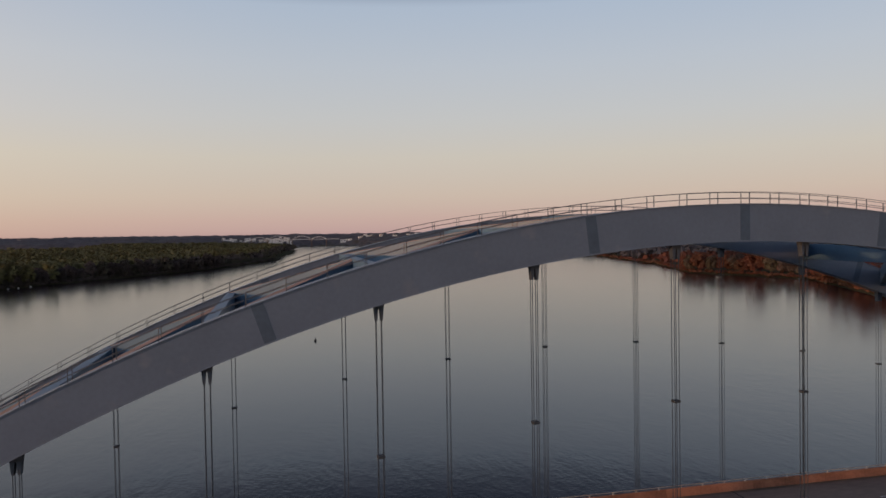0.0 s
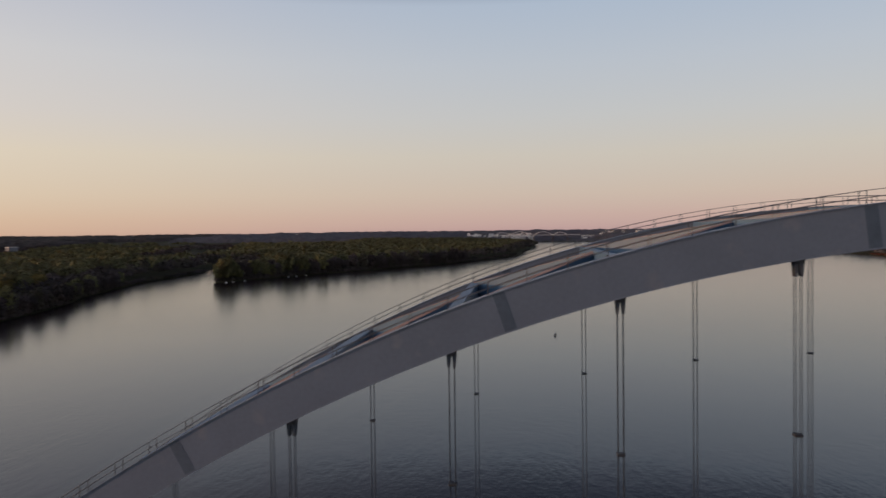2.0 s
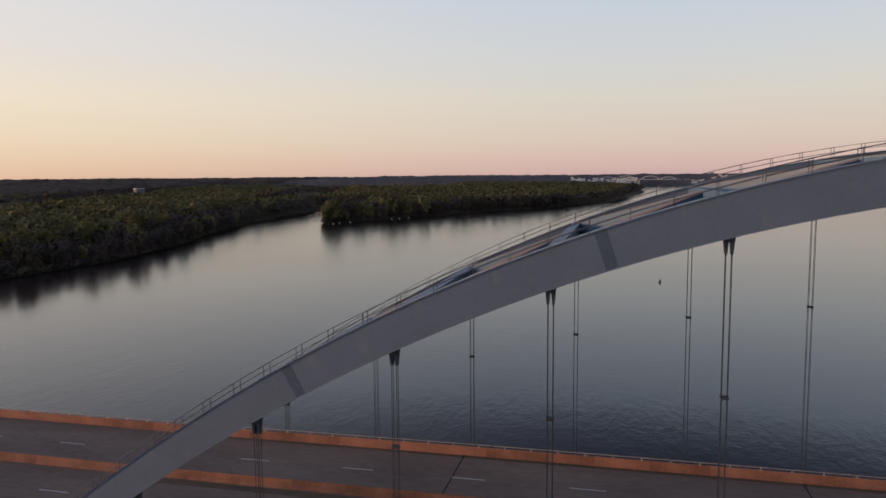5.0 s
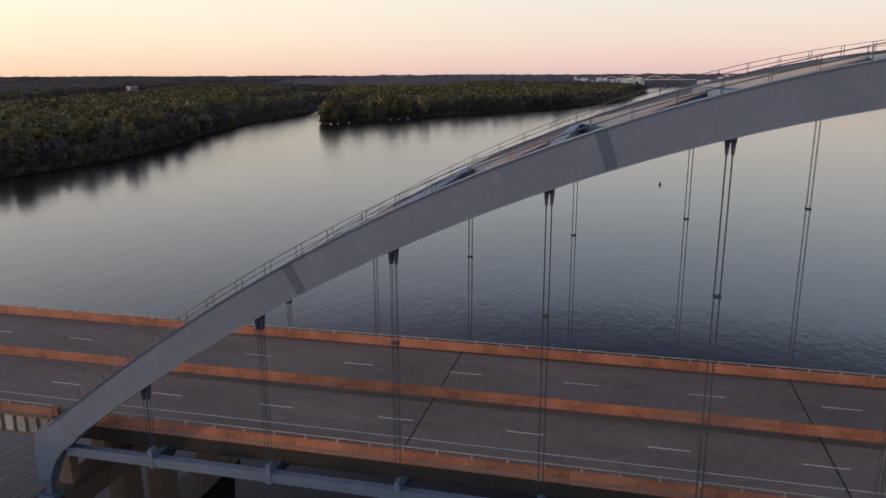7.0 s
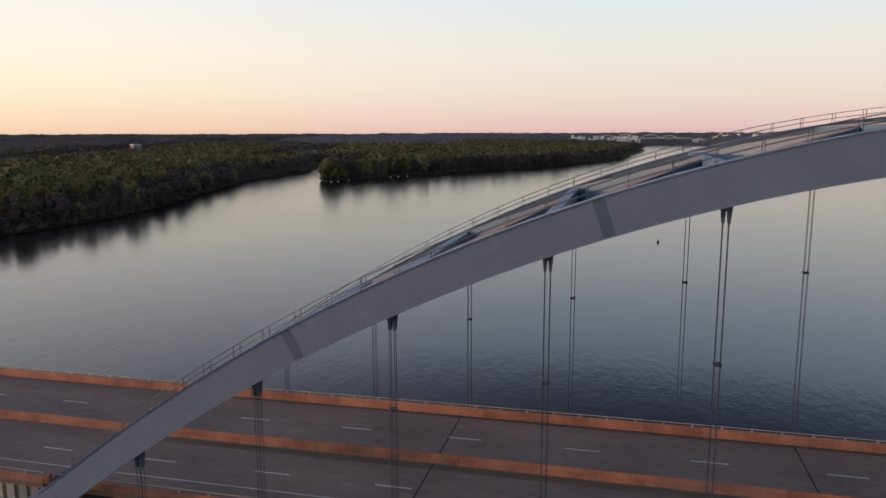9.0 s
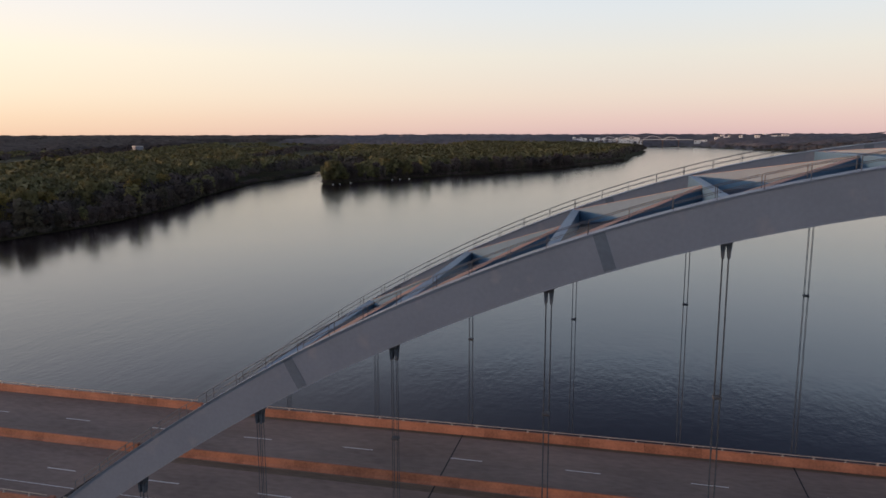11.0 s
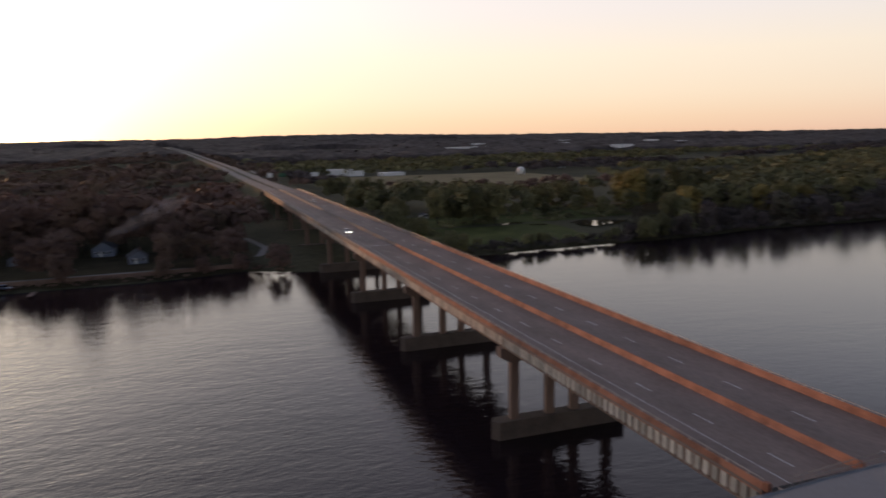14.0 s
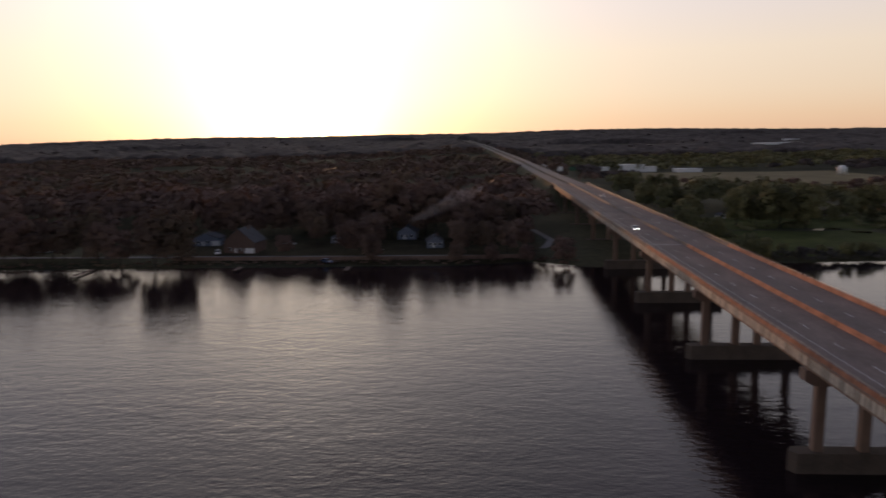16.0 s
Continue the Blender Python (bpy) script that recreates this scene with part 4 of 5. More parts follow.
def woods(name, label, x, y, high, spread, per, leaf, seed, grain=0.42, even=0.0):
    """Far woodland: one mesh of many clumps, tree by tree, each crown of a few lobes."""
    r = np.random.default_rng(seed)
    z = ground_z(x, y)
    n = len(x)
    lobes = 4
    # each crown has lobes of its own, set off from its middle
    turn = r.random((n, 1)) * 6.3 + np.arange(lobes) * 6.283 / lobes + r.normal(size=(n, lobes)) * 0.4
    out = 0.52 * r.random((n, lobes)) ** 0.5
    lift = r.random((n, lobes)) * 0.36 - 0.16
    big = 0.50 + 0.28 * r.random((n, lobes))
    which = r.integers(0, lobes, (n, per))
    row = np.arange(n)[:, None]
    d = r.normal(size=(n, per, 3))
    d /= np.linalg.norm(d, axis=2)[:, :, None]
    d[:, :, 2] = np.abs(d[:, :, 2]) * 1.15 - 0.25
    rad = big[row, which] * (0.62 + 0.50 * r.random((n, per)) ** 0.7)
    off = np.stack([out[row, which] * np.cos(turn[row, which]), out[row, which] * np.sin(turn[row, which]), lift[row, which]], -1)
    local = off + d * rad[:, :, None]
    base = np.stack([x, y, z + high * 0.55], -1)[:, None, :]
    p = base + local * np.stack([spread, spread, high * 0.48], -1)[:, None, :]
    q = d + 0.25 * r.normal(size=d.shape) + np.array([0, 0, even])
    q /= np.linalg.norm(q, axis=2)[:, :, None]
    soft = d + local * 0.35 + 0.08 * r.normal(size=d.shape) + np.array([0, 0, 0.45 + even])
    soft /= np.linalg.norm(soft, axis=2)[:, :, None]
    size = np.repeat(spread * grain, per)
    me = quads_mesh(name, p.reshape(-1, 3), q.reshape(-1, 3), size, r, leaf, soft.reshape(-1, 3))
    return tagged(new(name, me), label, "woodland", kind="stuff")


def stems(name, label, line, sign, y0, y1, step, deep, seed):
    """Bare upright stems of the flooded bank woods, seen edge-on from the river."""
    r = np.random.default_rng(seed)
    y = y0 + (y1 - y0) * r.random(int((y1 - y0) / step))
    x = line(y) + sign * (0.5 + deep * r.random(len(y)))
    z = ground_z(x, y)
    tall_by = (5 + 6.5 * r.random(len(y))) * np.clip(0.55 + np.abs(x - line(y)) / 26, 0, 1.25)
    lean = r.normal(size=(len(y), 2)) * 0.07
    foot = 0.10 + 0.10 * r.random(len(y))
    verts, faces = [], []
    for i in range(len(y)):
        k = len(verts)
        for u, w in ((0.0, foot[i]), (0.6, foot[i] * 0.6), (1.0, 0.03)):
            cx, cy = x[i] + lean[i, 0] * tall_by[i] * u, y[i] + lean[i, 1] * tall_by[i] * u
            verts += [(cx + w * math.cos(a), cy + w * math.sin(a), z[i] - 0.3 + tall_by[i] * u) for a in (0, 2.1, 4.2)]
        for b in (0, 3):
            faces += [(k + b + m, k + b + (m + 1) % 3, k + b + 3 + (m + 1) % 3, k + b + 3 + m) for m in range(3)]
    me = bpy.data.meshes.new(name)
    me.from_pydata(verts, [], faces)
    me.materials.append(BARK)
    return tagged(new(name, me), label, "woodland", kind="stuff")


def scatter(x0, x1, y0, y1, step, keep, seed):
    r = np.random.default_rng(seed)
    gx, gy = np.meshgrid(np.arange(x0, x1, step), np.arange(y0, y1, step))
    gx = gx + (r.random(gx.shape) - 0.5) * step * 0.9
    gy = gy + (r.random(gy.shape) - 0.5) * step * 0.9
    gx, gy = gx.ravel(), gy.ravel()
    ok = keep(gx, gy)
    return gx[ok], gy[ok]


def open_land(x, y):
    """Meadow, field, town lots and the highway strip, where no woods stand."""
    strip = (y > -12) & (y < 42) & (x > -640)
    meadow = (y > 34) & (y < 235) & (x > -400) & (x < -225)
    field = (y > 105) & (y < 410) & (x > -905) & (x < -560)
    strip = strip | ((x < -430) & (y - road_y(x) < np.where(x > -700, 36, 18)) & (y - road_y(x) > -15)) | ((x < -760) & (x > -1400) & (np.abs(y - 44) < 12))
    lots = (y < -12) & (y > -330) & (x > -310)
    meadow = meadow | ((np.abs((x + 302) * 0.53 + (y - 174) * 0.85) < 15) & (x < -300) & (x > -440))
    return strip | meadow | field | lots


def patches(x, y):
    return np.sin(x * 0.006 + 2) * np.sin(y * 0.005) + 0.5 * np.sin(x * 0.013 - y * 0.009) + 0.35 * np.sin(x * 0.031 + y * 0.023)


def near_wood(x, y):
    d = land_distance(x, y)
    return (d > 12) & (d < 190) & ~open_land(x, y)


def mid_wood(x, y):
    d = land_distance(x, y)
    return (d >= 190) & ~open_land(x, y) & (patches(x, y) > -0.45)


def tall(x, y, low, high, r):
    """Tree heights that rise and fall in groves."""
    g = 0.5 + 0.5 * np.sin(x * 0.05 + 1) * np.sin(y * 0.043 + 0.5 * np.sin(x * 0.02))
    return low + (high - low) * (0.6 * g + 0.4 * r.random(len(x)))


rr = np.random.default_rng(8)
x, y = scatter(-640, 60, -420, 1000, 15.0, near_wood, 3)
for name, label, leaf, ok in (("river_woods", "dense green woods along the river plain", LEAF, (y > 30) & (land_distance(x, y) > 38)), ("shore_woods", "grey-brown half-bare woods behind the waterline", LEAF_BARE, (y > 30) & (land_distance(x, y) <= 38)), ("town_woods", "dark brown-green woods behind the riverside houses", LEAF_GLARE_BROWN, y <= 30)):
    a, b = x[ok], y[ok]
    h = np.minimum(tall(a, b, 10, 29, rr), np.where((b > 30) & (b < 265), 5, 12) + 0.25 * land_distance(a, b))
    woods(name, label, a, b, h, 2.5 + h * (0.26 + 0.16 * rr.random(len(a))), 170, leaf, 21, 0.135, 0.1)
x, y = scatter(-1500, -240, -900, 2400, 23, mid_wood, 4)
for name, label, leaf, ok in (("plain_woods", "patchy green woods on the river plain", LEAF, (y > 60) & (np.sin(x * 0.011 + y * 0.004) > -0.6)), ("bare_woods", "grey-brown half-bare woods on the river plain", LEAF_BARE, (y > 60) & (np.sin(x * 0.011 + y * 0.004) <= -0.6)), ("slope_woods", "brown-green woods between the houses and the hill", LEAF_GLARE_BROWN, y <= 60)):
    a, b = x[ok], y[ok]
    h = tall(a, b, 6, 19, rr)
    woods(name, label, a, b, h, 3 + h * (0.42 + 0.2 * rr.random(len(a))), 50, leaf, 22, 0.22, 0.25)
x, y = scatter(-500, 160, 1000, 2600, 17, lambda a, b: land_distance(a, b) > 3, 6)
inner = land_distance(x, y) > 34
for name, label, leaf, ok in (("island_woods", "dense green woods on the long island", LEAF, inner), ("island_edge_woods", "grey-brown half-bare woods round the island", LEAF_BARE, ~inner)):
    a, b = x[ok], y[ok]
    woods(name, label, a, b, np.minimum(tall(a, b, 16, 26, rr), 16 + 0.3 * land_distance(a, b)), 8 + 3 * rr.random(len(a)), 34, leaf, 23, 0.25, 0.2)
x, y = scatter(440, 1400, -200, 3000, 24, lambda a, b: (land_distance(a, b) > 10), 7)
for name, label, leaf, ok in (("east_woods", "woods far along the east bank, distance haze in their grey-brown leaf colour", LEAF_HAZE, y > 1000), ("rust_woods", "woods on the east bank, sunlit rust-brown put into their colour", LEAF_SUNLIT, y <= 1000)):
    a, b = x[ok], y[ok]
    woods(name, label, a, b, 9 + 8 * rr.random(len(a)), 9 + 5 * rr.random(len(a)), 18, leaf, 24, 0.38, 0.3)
def canopy(name, label, xs, ys, keep, high, leaf, seed):
    """The closed roof of woods too far off to tell tree from tree: a bumpy sheet with open patches."""
    r = np.random.default_rng(seed)
    gx, gy = np.meshgrid(xs, ys)
    gx = gx + (r.random(gx.shape) - 0.5) * (xs[1] - xs[0]) * 0.6
    gy = gy + (r.random(gy.shape) - 0.5) * (ys[1] - ys[0]) * 0.6
    up = np.where(keep(gx, gy), high * (0.62 + 0.22 * np.sin(gx * 0.021 + 2 * np.sin(gy * 0.013)) * np.sin(gy * 0.024) + 0.75 * r.random(gx.shape) ** 1.5), -3.0)
    z = ground_z(gx, gy) + up
    near = np.hypot(gx - 55, gy + 50) < 4700
    nx = len(xs)
    faces = [(b * nx + a, b * nx + a + 1, (b + 1) * nx + a + 1, (b + 1) * nx + a) for b in range(len(ys) - 1) for a in range(nx - 1) if near[b, a] and near[b + 1, a + 1] and near[b, a + 1] and near[b + 1, a]]
    me = bpy.data.meshes.new(name)
    me.from_pydata(np.stack([gx, gy, z], -1).reshape(-1, 3).tolist(), [], faces)
    me.polygons.foreach_set("use_smooth", [True] * len(faces))
    me.materials.append(leaf)
    return tagged(new(name, me), label, "woodland", kind="stuff")


def hill_ground(a, b):
    return ((b - road_y(a) > 30) | (b - road_y(a) < -26) | (a < -2000)) & (np.sin(a * 0.004 + 1) * np.sin(b * 0.0043) > -0.62) & (land_distance(a, b) > 20) & (a < -1420)


canopy("hill_woods", "grey half-bare woods over the far hills", np.arange(-4350, -1380, 17.0), np.arange(-2400, 4300, 24.0), hill_ground, 13.0, LEAF_RIDGE, 25)
canopy("north_woods", "woods along the northern horizon, haze put into their grey leaf colour", np.arange(-1400, 3000, 26.0), np.arange(2600, 4700, 26.0), lambda a, b: (land_distance(a, b) > 20) & (b > 2660) & (a > -1340), 15.0, LEAF_HAZE, 26)
x, y = scatter(-4200, -1400, -2300, 4200, 62, lambda a, b: (np.hypot(a - 55, b + 50) < 4500) & hill_ground(a, b), 9)
woods("hill_crowns", "taller crowns standing out of the far hill woods", x, y, 11 + 9 * rr.random(len(x)) ** 2, 9 + 7 * rr.random(len(x)), 16, LEAF_RIDGE, 25, 0.40, 1.2)


def scrub(name, label, line, sign, y0, y1, step, high, seed, leaf):
    """Low growth that hangs over a waterline."""
    r = np.random.default_rng(seed)
    y = np.arange(y0, y1, step) + r.random(int(math.ceil((y1 - y0) / step))) * step
    y = y[(y < -8) | (y > 36)]
    x = line(y) + sign * (0.5 + 5.5 * r.random(len(y)))
    return woods(name, label, x, y, high * (0.6 + 0.8 * r.random(len(y))), high * (0.55 + 0.5 * r.random(len(y))), 40, leaf, seed, 0.25)


scrub("bank_scrub", "dark low bushes along the west waterline", shore_west, -1, 36, 900, 1.6, 3.6, 51, LEAF_BARE)
scrub("town_scrub", "dark low bushes below the waterfront lane", shore_west, -1, -420, -8, 1.8, 1.5, 52, LEAF_GLARE_BROWN)
scrub("island_scrub", "dark low bushes along the island's waterline", island_east, -1, 690, 1500, 2.0, 4.0, 53, LEAF_BARE)
scrub("channel_scrub", "dark low bushes along the back channel", island_west, 1, 692, 1000, 2.2, 4.0, 54, LEAF_BARE)
scrub("east_scrub", "bushes along the east waterline, sunlit rust put into their colour", shore_east, 1, 300, 1300, 2.4, 4.5, 55, LEAF_SUNLIT)
stems("bank_stems", "bare grey-brown stems standing along the waterline", shore_west, -1, 165, 640, 0.16, 20, 61)
stems("island_stems", "bare grey-brown stems round the island's waterline", island_east, -1, 694, 1250, 0.3, 16, 62)
r = np.random.default_rng(91)
y = 45 + 195 * r.random(420)
x = shore_west(y) - 10 - 150 * r.random(420)
ok = ((np.hypot(x + 300, y - 172) > 17) & (np.abs(x + 318) + np.abs(y - 130) > 22) & ~((x > -316) & (x < -258) & (y > 72) & (y < 150))) & (patches(x * 4, y * 4) > -0.2)
along, across = (x + 304) * 0.849 - (y - 175) * 0.529, (x + 304) * 0.529 + (y - 175) * 0.849
ok &= ~((along > -16) & (along < 52) & (np.abs(across) < 21))      # the open water meadow round the pond
x, y = x[ok], y[ok]
woods("meadow_scrub", "dark low bushes and rough growth over the meadow", x, y, 1.5 + 5.5 * r.random(len(x)) ** 2, 1.8 + 3.2 * r.random(len(x)), 60, LEAF, 56, 0.20)
r = np.random.default_rng(93)
y = 105 + 290 * r.random(70)
x = -560 - 75 * r.random(70)
ok = patches(x * 3, y * 3) > -0.35
x, y = x[ok], y[ok]
woods("field_hedge", "dark bushes and small trees before the mown field", x, y, 4 + 6 * r.random(len(x)), 3.5 + 4 * r.random(len(x)), 70, LEAF_GLARE_BROWN, 57, 0.22)


# ---------------------------------------------------------------- highway, fields and ponds on the west plain
def sheet(name, label, category, material, x0, x1, y0, y1, lift, step=12.0, ragged=0.0, kind="structure"):
    """A piece of ground cover that follows the land."""
    nx, ny = max(2, int((x1 - x0) / step)), max(2, int((y1 - y0) / step))
    bm = bmesh.new()
    grid = {}
    for i in range(nx + 1):
        for j in range(ny + 1):
            u, v = i / nx, j / ny
            wob = ragged * (math.sin(7 * u + 3 * v) + math.sin(11 * v - 5 * u))
            x = x0 + (x1 - x0) * u + wob * (1 if 0 < i < nx else 0.6)
            y = y0 + (y1 - y0) * v + wob * math.sin(9 * u) * 0.8
            grid[i, j] = bm.verts.new((x, y, float(ground_z(x, y)) + lift))
    for i in range(nx):
        for j in range(ny):
            bm.faces.new((grid[i, j], grid[i + 1, j], grid[i + 1, j + 1], grid[i, j + 1]))
    ob = part(name, bm, material, smooth=True)
    return tagged(ob, label, category, kind=kind)


def ribbon(name, label, category, points, wide, material, lift, level=None):
    """A road strip through points (x, y), resampled, laid on the land or at a given level."""
    pts = np.array(points, float)
    s = np.concatenate([[0], np.cumsum(np.hypot(*np.diff(pts, axis=0).T))])
    t = np.linspace(0, s[-1], max(3, int(s[-1] / 18)))
    px, py = np.interp(t, s, pts[:, 0]), np.interp(t, s, pts[:, 1])
    dx, dy = np.gradient(px), np.gradient(py)
    n = np.hypot(dx, dy)
    bm = bmesh.new()
    rows = []
    for x, y, ux, uy in zip(px, py, -dy / n, dx / n):
        half = wide(x) if callable(wide) else wide
        z = (float(level(x)) if level else float(ground_z(x, y))) + lift
        rows.append([bm.verts.new((x + ux * half * k, y + uy * half * k, z - (0.25 if abs(k) > 1 else 0))) for k in (-1.1, -1, 1, 1.1)])
    for p, q in zip(rows, rows[1:]):
        for i in range(3):
            bm.faces.new((p[i], p[i + 1], q[i + 1], q[i]))
    bmesh.ops.recalc_face_normals(bm, faces=bm.faces)
    return tagged(part(name, bm, material), label, category, kind="structure")


for side in (-1, 1):
    line = [(x, float(road_y(x)) + side * 6.2) for x in (-466, -626, -779, -870, -999, -1153, -1400, -1589, -1803, -1950)]
    ribbon("road", "pale two-lane carriageway running up the wooded hill", "road", line, lambda x: float(np.interp(x, [-1900, -1000, -470], [2.6, 3.4, 4.6])), ROADWAY, 0.02, road_z)
ribbon("road", "pale side road branching from the highway", "road", [(-770, 26), (-880, 40), (-1060, 42), (-1390, 46)], 3.2, ROADWAY, 0.5)
ribbon("road", "narrow waterfront lane behind the sea wall", "road", [(-251, -330), (-252, -181), (-252, -111), (-253, -62), (-258, -28), (-285, -14), (-330, -22)], 1.7, ROADWAY, 0.12)
sheet("field", "pale mown stubble field among the woods", "field", FIELD, -880, -640, 125, 395, 0.3, 20, 5)
sheet("lawn", "green mown grass strip by the river bank", "grass", GRASS, -318, -254, 40, 150, 0.12, 7, 3)
sheet("lawn", "dim green riverside yards of the houses, tree shade in their colour", "grass", YARD, -300, -243, -185, -22, 0.06, 7, 1.5)
sheet("lawn", "rough grass among the trees on the plain", "grass", GRASS, -382, -326, 60, 225, 0.15, 10, 4)


def pond(x, y, a, b, turn, label):
    bm = bmesh.new()
    z = float(ground_z(x, y)) + 0.35
    c, s = math.cos(turn), math.sin(turn)
    ring = []
    for k in range(28):
        t = 2 * math.pi * k / 28
        r = 1 + 0.16 * math.sin(3 * t + x) + 0.08 * math.sin(7 * t + y)
        px, py = a * r * math.cos(t), b * r * math.sin(t)
        ring.append(bm.verts.new((x + px * c - py * s, y + px * s + py * c, z)))
    bm.faces.new(ring)
    return tagged(part("pond", bm, POND), label, "pond", kind="structure")


pond(-304, 175, 12, 17, 0.2, "small bright pond in the riverside meadow")
pond(-319, 123, 3.5, 1.8, 1.2, "puddle in the riverside meadow")
pond(-322, 131, 5, 3.2, 1.4, "puddle in the riverside meadow")
pond(-309, 140, 5, 3.0, 1.4, "puddle in the riverside meadow")

# ---------------------------------------------------------------- riverside houses
GLASS = mat("dark_window", (0.02, 0.025, 0.03), 0.1, 0.0, 0.2, 1.0, 4.0)
BROWN = mat("brown_siding", (0.16, 0.10, 0.075), 0.85, 0.0, 0.15, 0.5, 6.0)
CARS = {c: mat(c + "_car_paint", v, 0.3, 0.0, 0.05, 1.0, 6.0) for c, v in (("white", (0.7, 0.7, 0.7)), ("dark", (0.03, 0.03, 0.035)), ("blue", (0.05, 0.09, 0.2)))}
TYRE = mat("tyre_rubber", (0.02, 0.02, 0.02), 0.9, 0.0, 0.2, 4.0, 20.0)
LAMP = bpy.data.materials.new("headlamp")
LAMP.use_nodes = True
LAMP.node_tree.nodes["Principled BSDF"].inputs["Emission Color"].default_value = (1, 0.93, 0.8, 1)
LAMP.node_tree.nodes["Principled BSDF"].inputs["Emission Strength"].default_value = 12.0


def house(x, y, wide, deep, eaves, peak, turn, wall, label, garage=True, category="house"):
    """A gabled house; its front looks along its own +x, the ridge runs along x."""
    base = empty("house", label, category, "houses on the west bank")
    h, d = wide / 2, deep / 2
    bm = bmesh.new()
    pent = [(-h, -0.6), (h, -0.6), (h, eaves), (0, peak), (-h, eaves)]
    loft(bm, [[(-d, a, z) for a, z in pent], [(d, a, z) for a, z in pent]])
    part("wall", bm, wall, base)
    for s in (-1, 1):
        rise = (peak - eaves) / h
        o = h + 0.5
        bm = bmesh.new()
        lo, hi = (s * o, eaves - 0.5 * rise), (0.0, peak)
        ring = [(lo[0], lo[1] + 0.03), (hi[0], hi[1] + 0.03), (hi[0], hi[1] + 0.25), (lo[0], lo[1] + 0.25)]
        loft(bm, [[(-d - 0.5, a, z) for a, z in ring], [(d + 0.5, a, z) for a, z in ring]])
        part("roof_slope", bm, ROOF, base)
    part("chimney", boxed(-d * 0.3 - 0.4, -d * 0.3 + 0.4, 0.8, 1.6, peak - 1.2, peak + 0.9), CONCRETE, base)
    spots_w = (-h * 0.55, h * 0.1) if garage else (-h * 0.55, 0.0, h * 0.55)
    for a in spots_w:
        win = part("window", boxed(d - 0.04, d + 0.05, a - 0.7, a + 0.7, 0.95, 2.35), WHITE, base)
        part("pane", boxed(d + 0.03, d + 0.07, a - 0.58, a + 0.58, 1.07, 2.23), GLASS, win)
    if garage:
        part("garage_door", boxed(d - 0.04, d + 0.07, h * 0.38, h * 0.38 + min(4.8, h * 0.6), 0.0, 2.3), WHITE, base)
    part("door", boxed(d - 0.04, d + 0.06, -h * 0.22 - 0.45, -h * 0.22 + 0.45, 0.0, 2.1), WHITE, base)
    base.matrix_basis = pose(x, y, float(ground_z(x, y)) + 0.1, 0, 0, turn)
    return base


house(-266, -158, 15, 12, 5.0, 11.0, -8, BROWN, "large brown gabled house with pale garage doors")
house(-284, -182, 13, 9, 3.4, 6.0, 5, SIDING, "low grey-blue gabled house among trees")
house(-300, -86, 9, 9, 3.6, 6.6, -4, SIDING, "grey-blue two-storey house with a porch", False)
house(-276, -71, 7.5, 8, 3.0, 5.4, 6, SIDING, "small grey-blue cottage by the lane", False)
house(-268, -255, 9, 8, 3.0, 5.2, 12, SIDING, "small pale house far along the bank")
house(-290, -118, 8, 8, 2.8, 4.8, -3, SIDING, "small grey cottage among trees", False)
house(-372, 91, 4, 4, 2.2, 3.2, 20, WHITE, "small white cabin in the meadow trees", False)

# sea wall, dock and shed
wall_run = [(-246.5, -184), (-246, -111), (-247, -62), (-251, -28)]
bm = bmesh.new()
for (xa, ya), (xb, yb) in zip(wall_run, wall_run[1:]):
    beam((xa, ya, -16.75), (xb, yb, -16.75), 0.45, 1.6, bm)
tagged(part("sea_wall", bm, CONCRETE), "low pale concrete wall along the waterfront lane", "wall", kind="structure")


def dock(x, y, long):
    base = empty("dock", "small grey wooden boat dock on posts", "dock", "docks on the west bank")
    part("platform", boxed(0, long, -1.0, 1.0, 0.55, 0.72), CONCRETE, base)
    for px in (0.6, long / 2, long - 0.4):
        for py in (-0.85, 0.85):
            part("post", boxed(px - 0.09, px + 0.09, py - 0.09, py + 0.09, -3.0, 1.1), BARK, base)
    base.matrix_basis = pose(x, y, WATER_Z, 0, 0, 0)
    return base


dock(-232, -212, 14)
dock(-236, -150, 7)
dock(-236, -104, 8)


def car(x, y, z, turn, paint, label, lamps=True, size=1.0):
    """A parked or standing car; its nose points along its own +x."""
    base = empty("car", label, "car", "cars")
    bm = bmesh.new()
    side = [(-2.2, 0.35), (2.2, 0.35), (2.25, 0.75), (1.1, 0.95), (-2.2, 1.0)]
    loft(bm, [[(a, -0.9, b) for a, b in side], [(a, 0.9, b) for a, b in side]])
    part("body", bm, paint, base)
    bm = bmesh.new()
    cab = [(-2.0, 0.98), (1.0, 0.94), (0.3, 1.5), (-1.6, 1.52)]
    loft(bm, [[(a, -0.78, b) for a, b in cab], [(a, 0.78, b) for a, b in cab]])
    part("cabin", bm, GLASS, base)
    part("roof", boxed(-1.55, 0.25, -0.74, 0.74, 1.5, 1.56, bevel=0.02), paint, base)
    for wx in (-1.4, 1.4):
        for wy in (-0.82, 0.82):
            bm = bmesh.new()
            bmesh.ops.create_cone(bm, cap_ends=True, segments=14, radius1=0.34, radius2=0.34, depth=0.22, matrix=pose(wx, wy, 0.34, 90, 0, 0))
            part("wheel", bm, TYRE, base)
    for wy in (-0.62, 0.62):
        part("headlight", boxed(2.2, 2.28, wy - 0.16, wy + 0.16, 0.55, 0.72), LAMP if lamps else WHITE, base)
    base.matrix_basis = pose(x, y, z, 0, 0, turn) @ Matrix.Scale(size, 4)
    return base


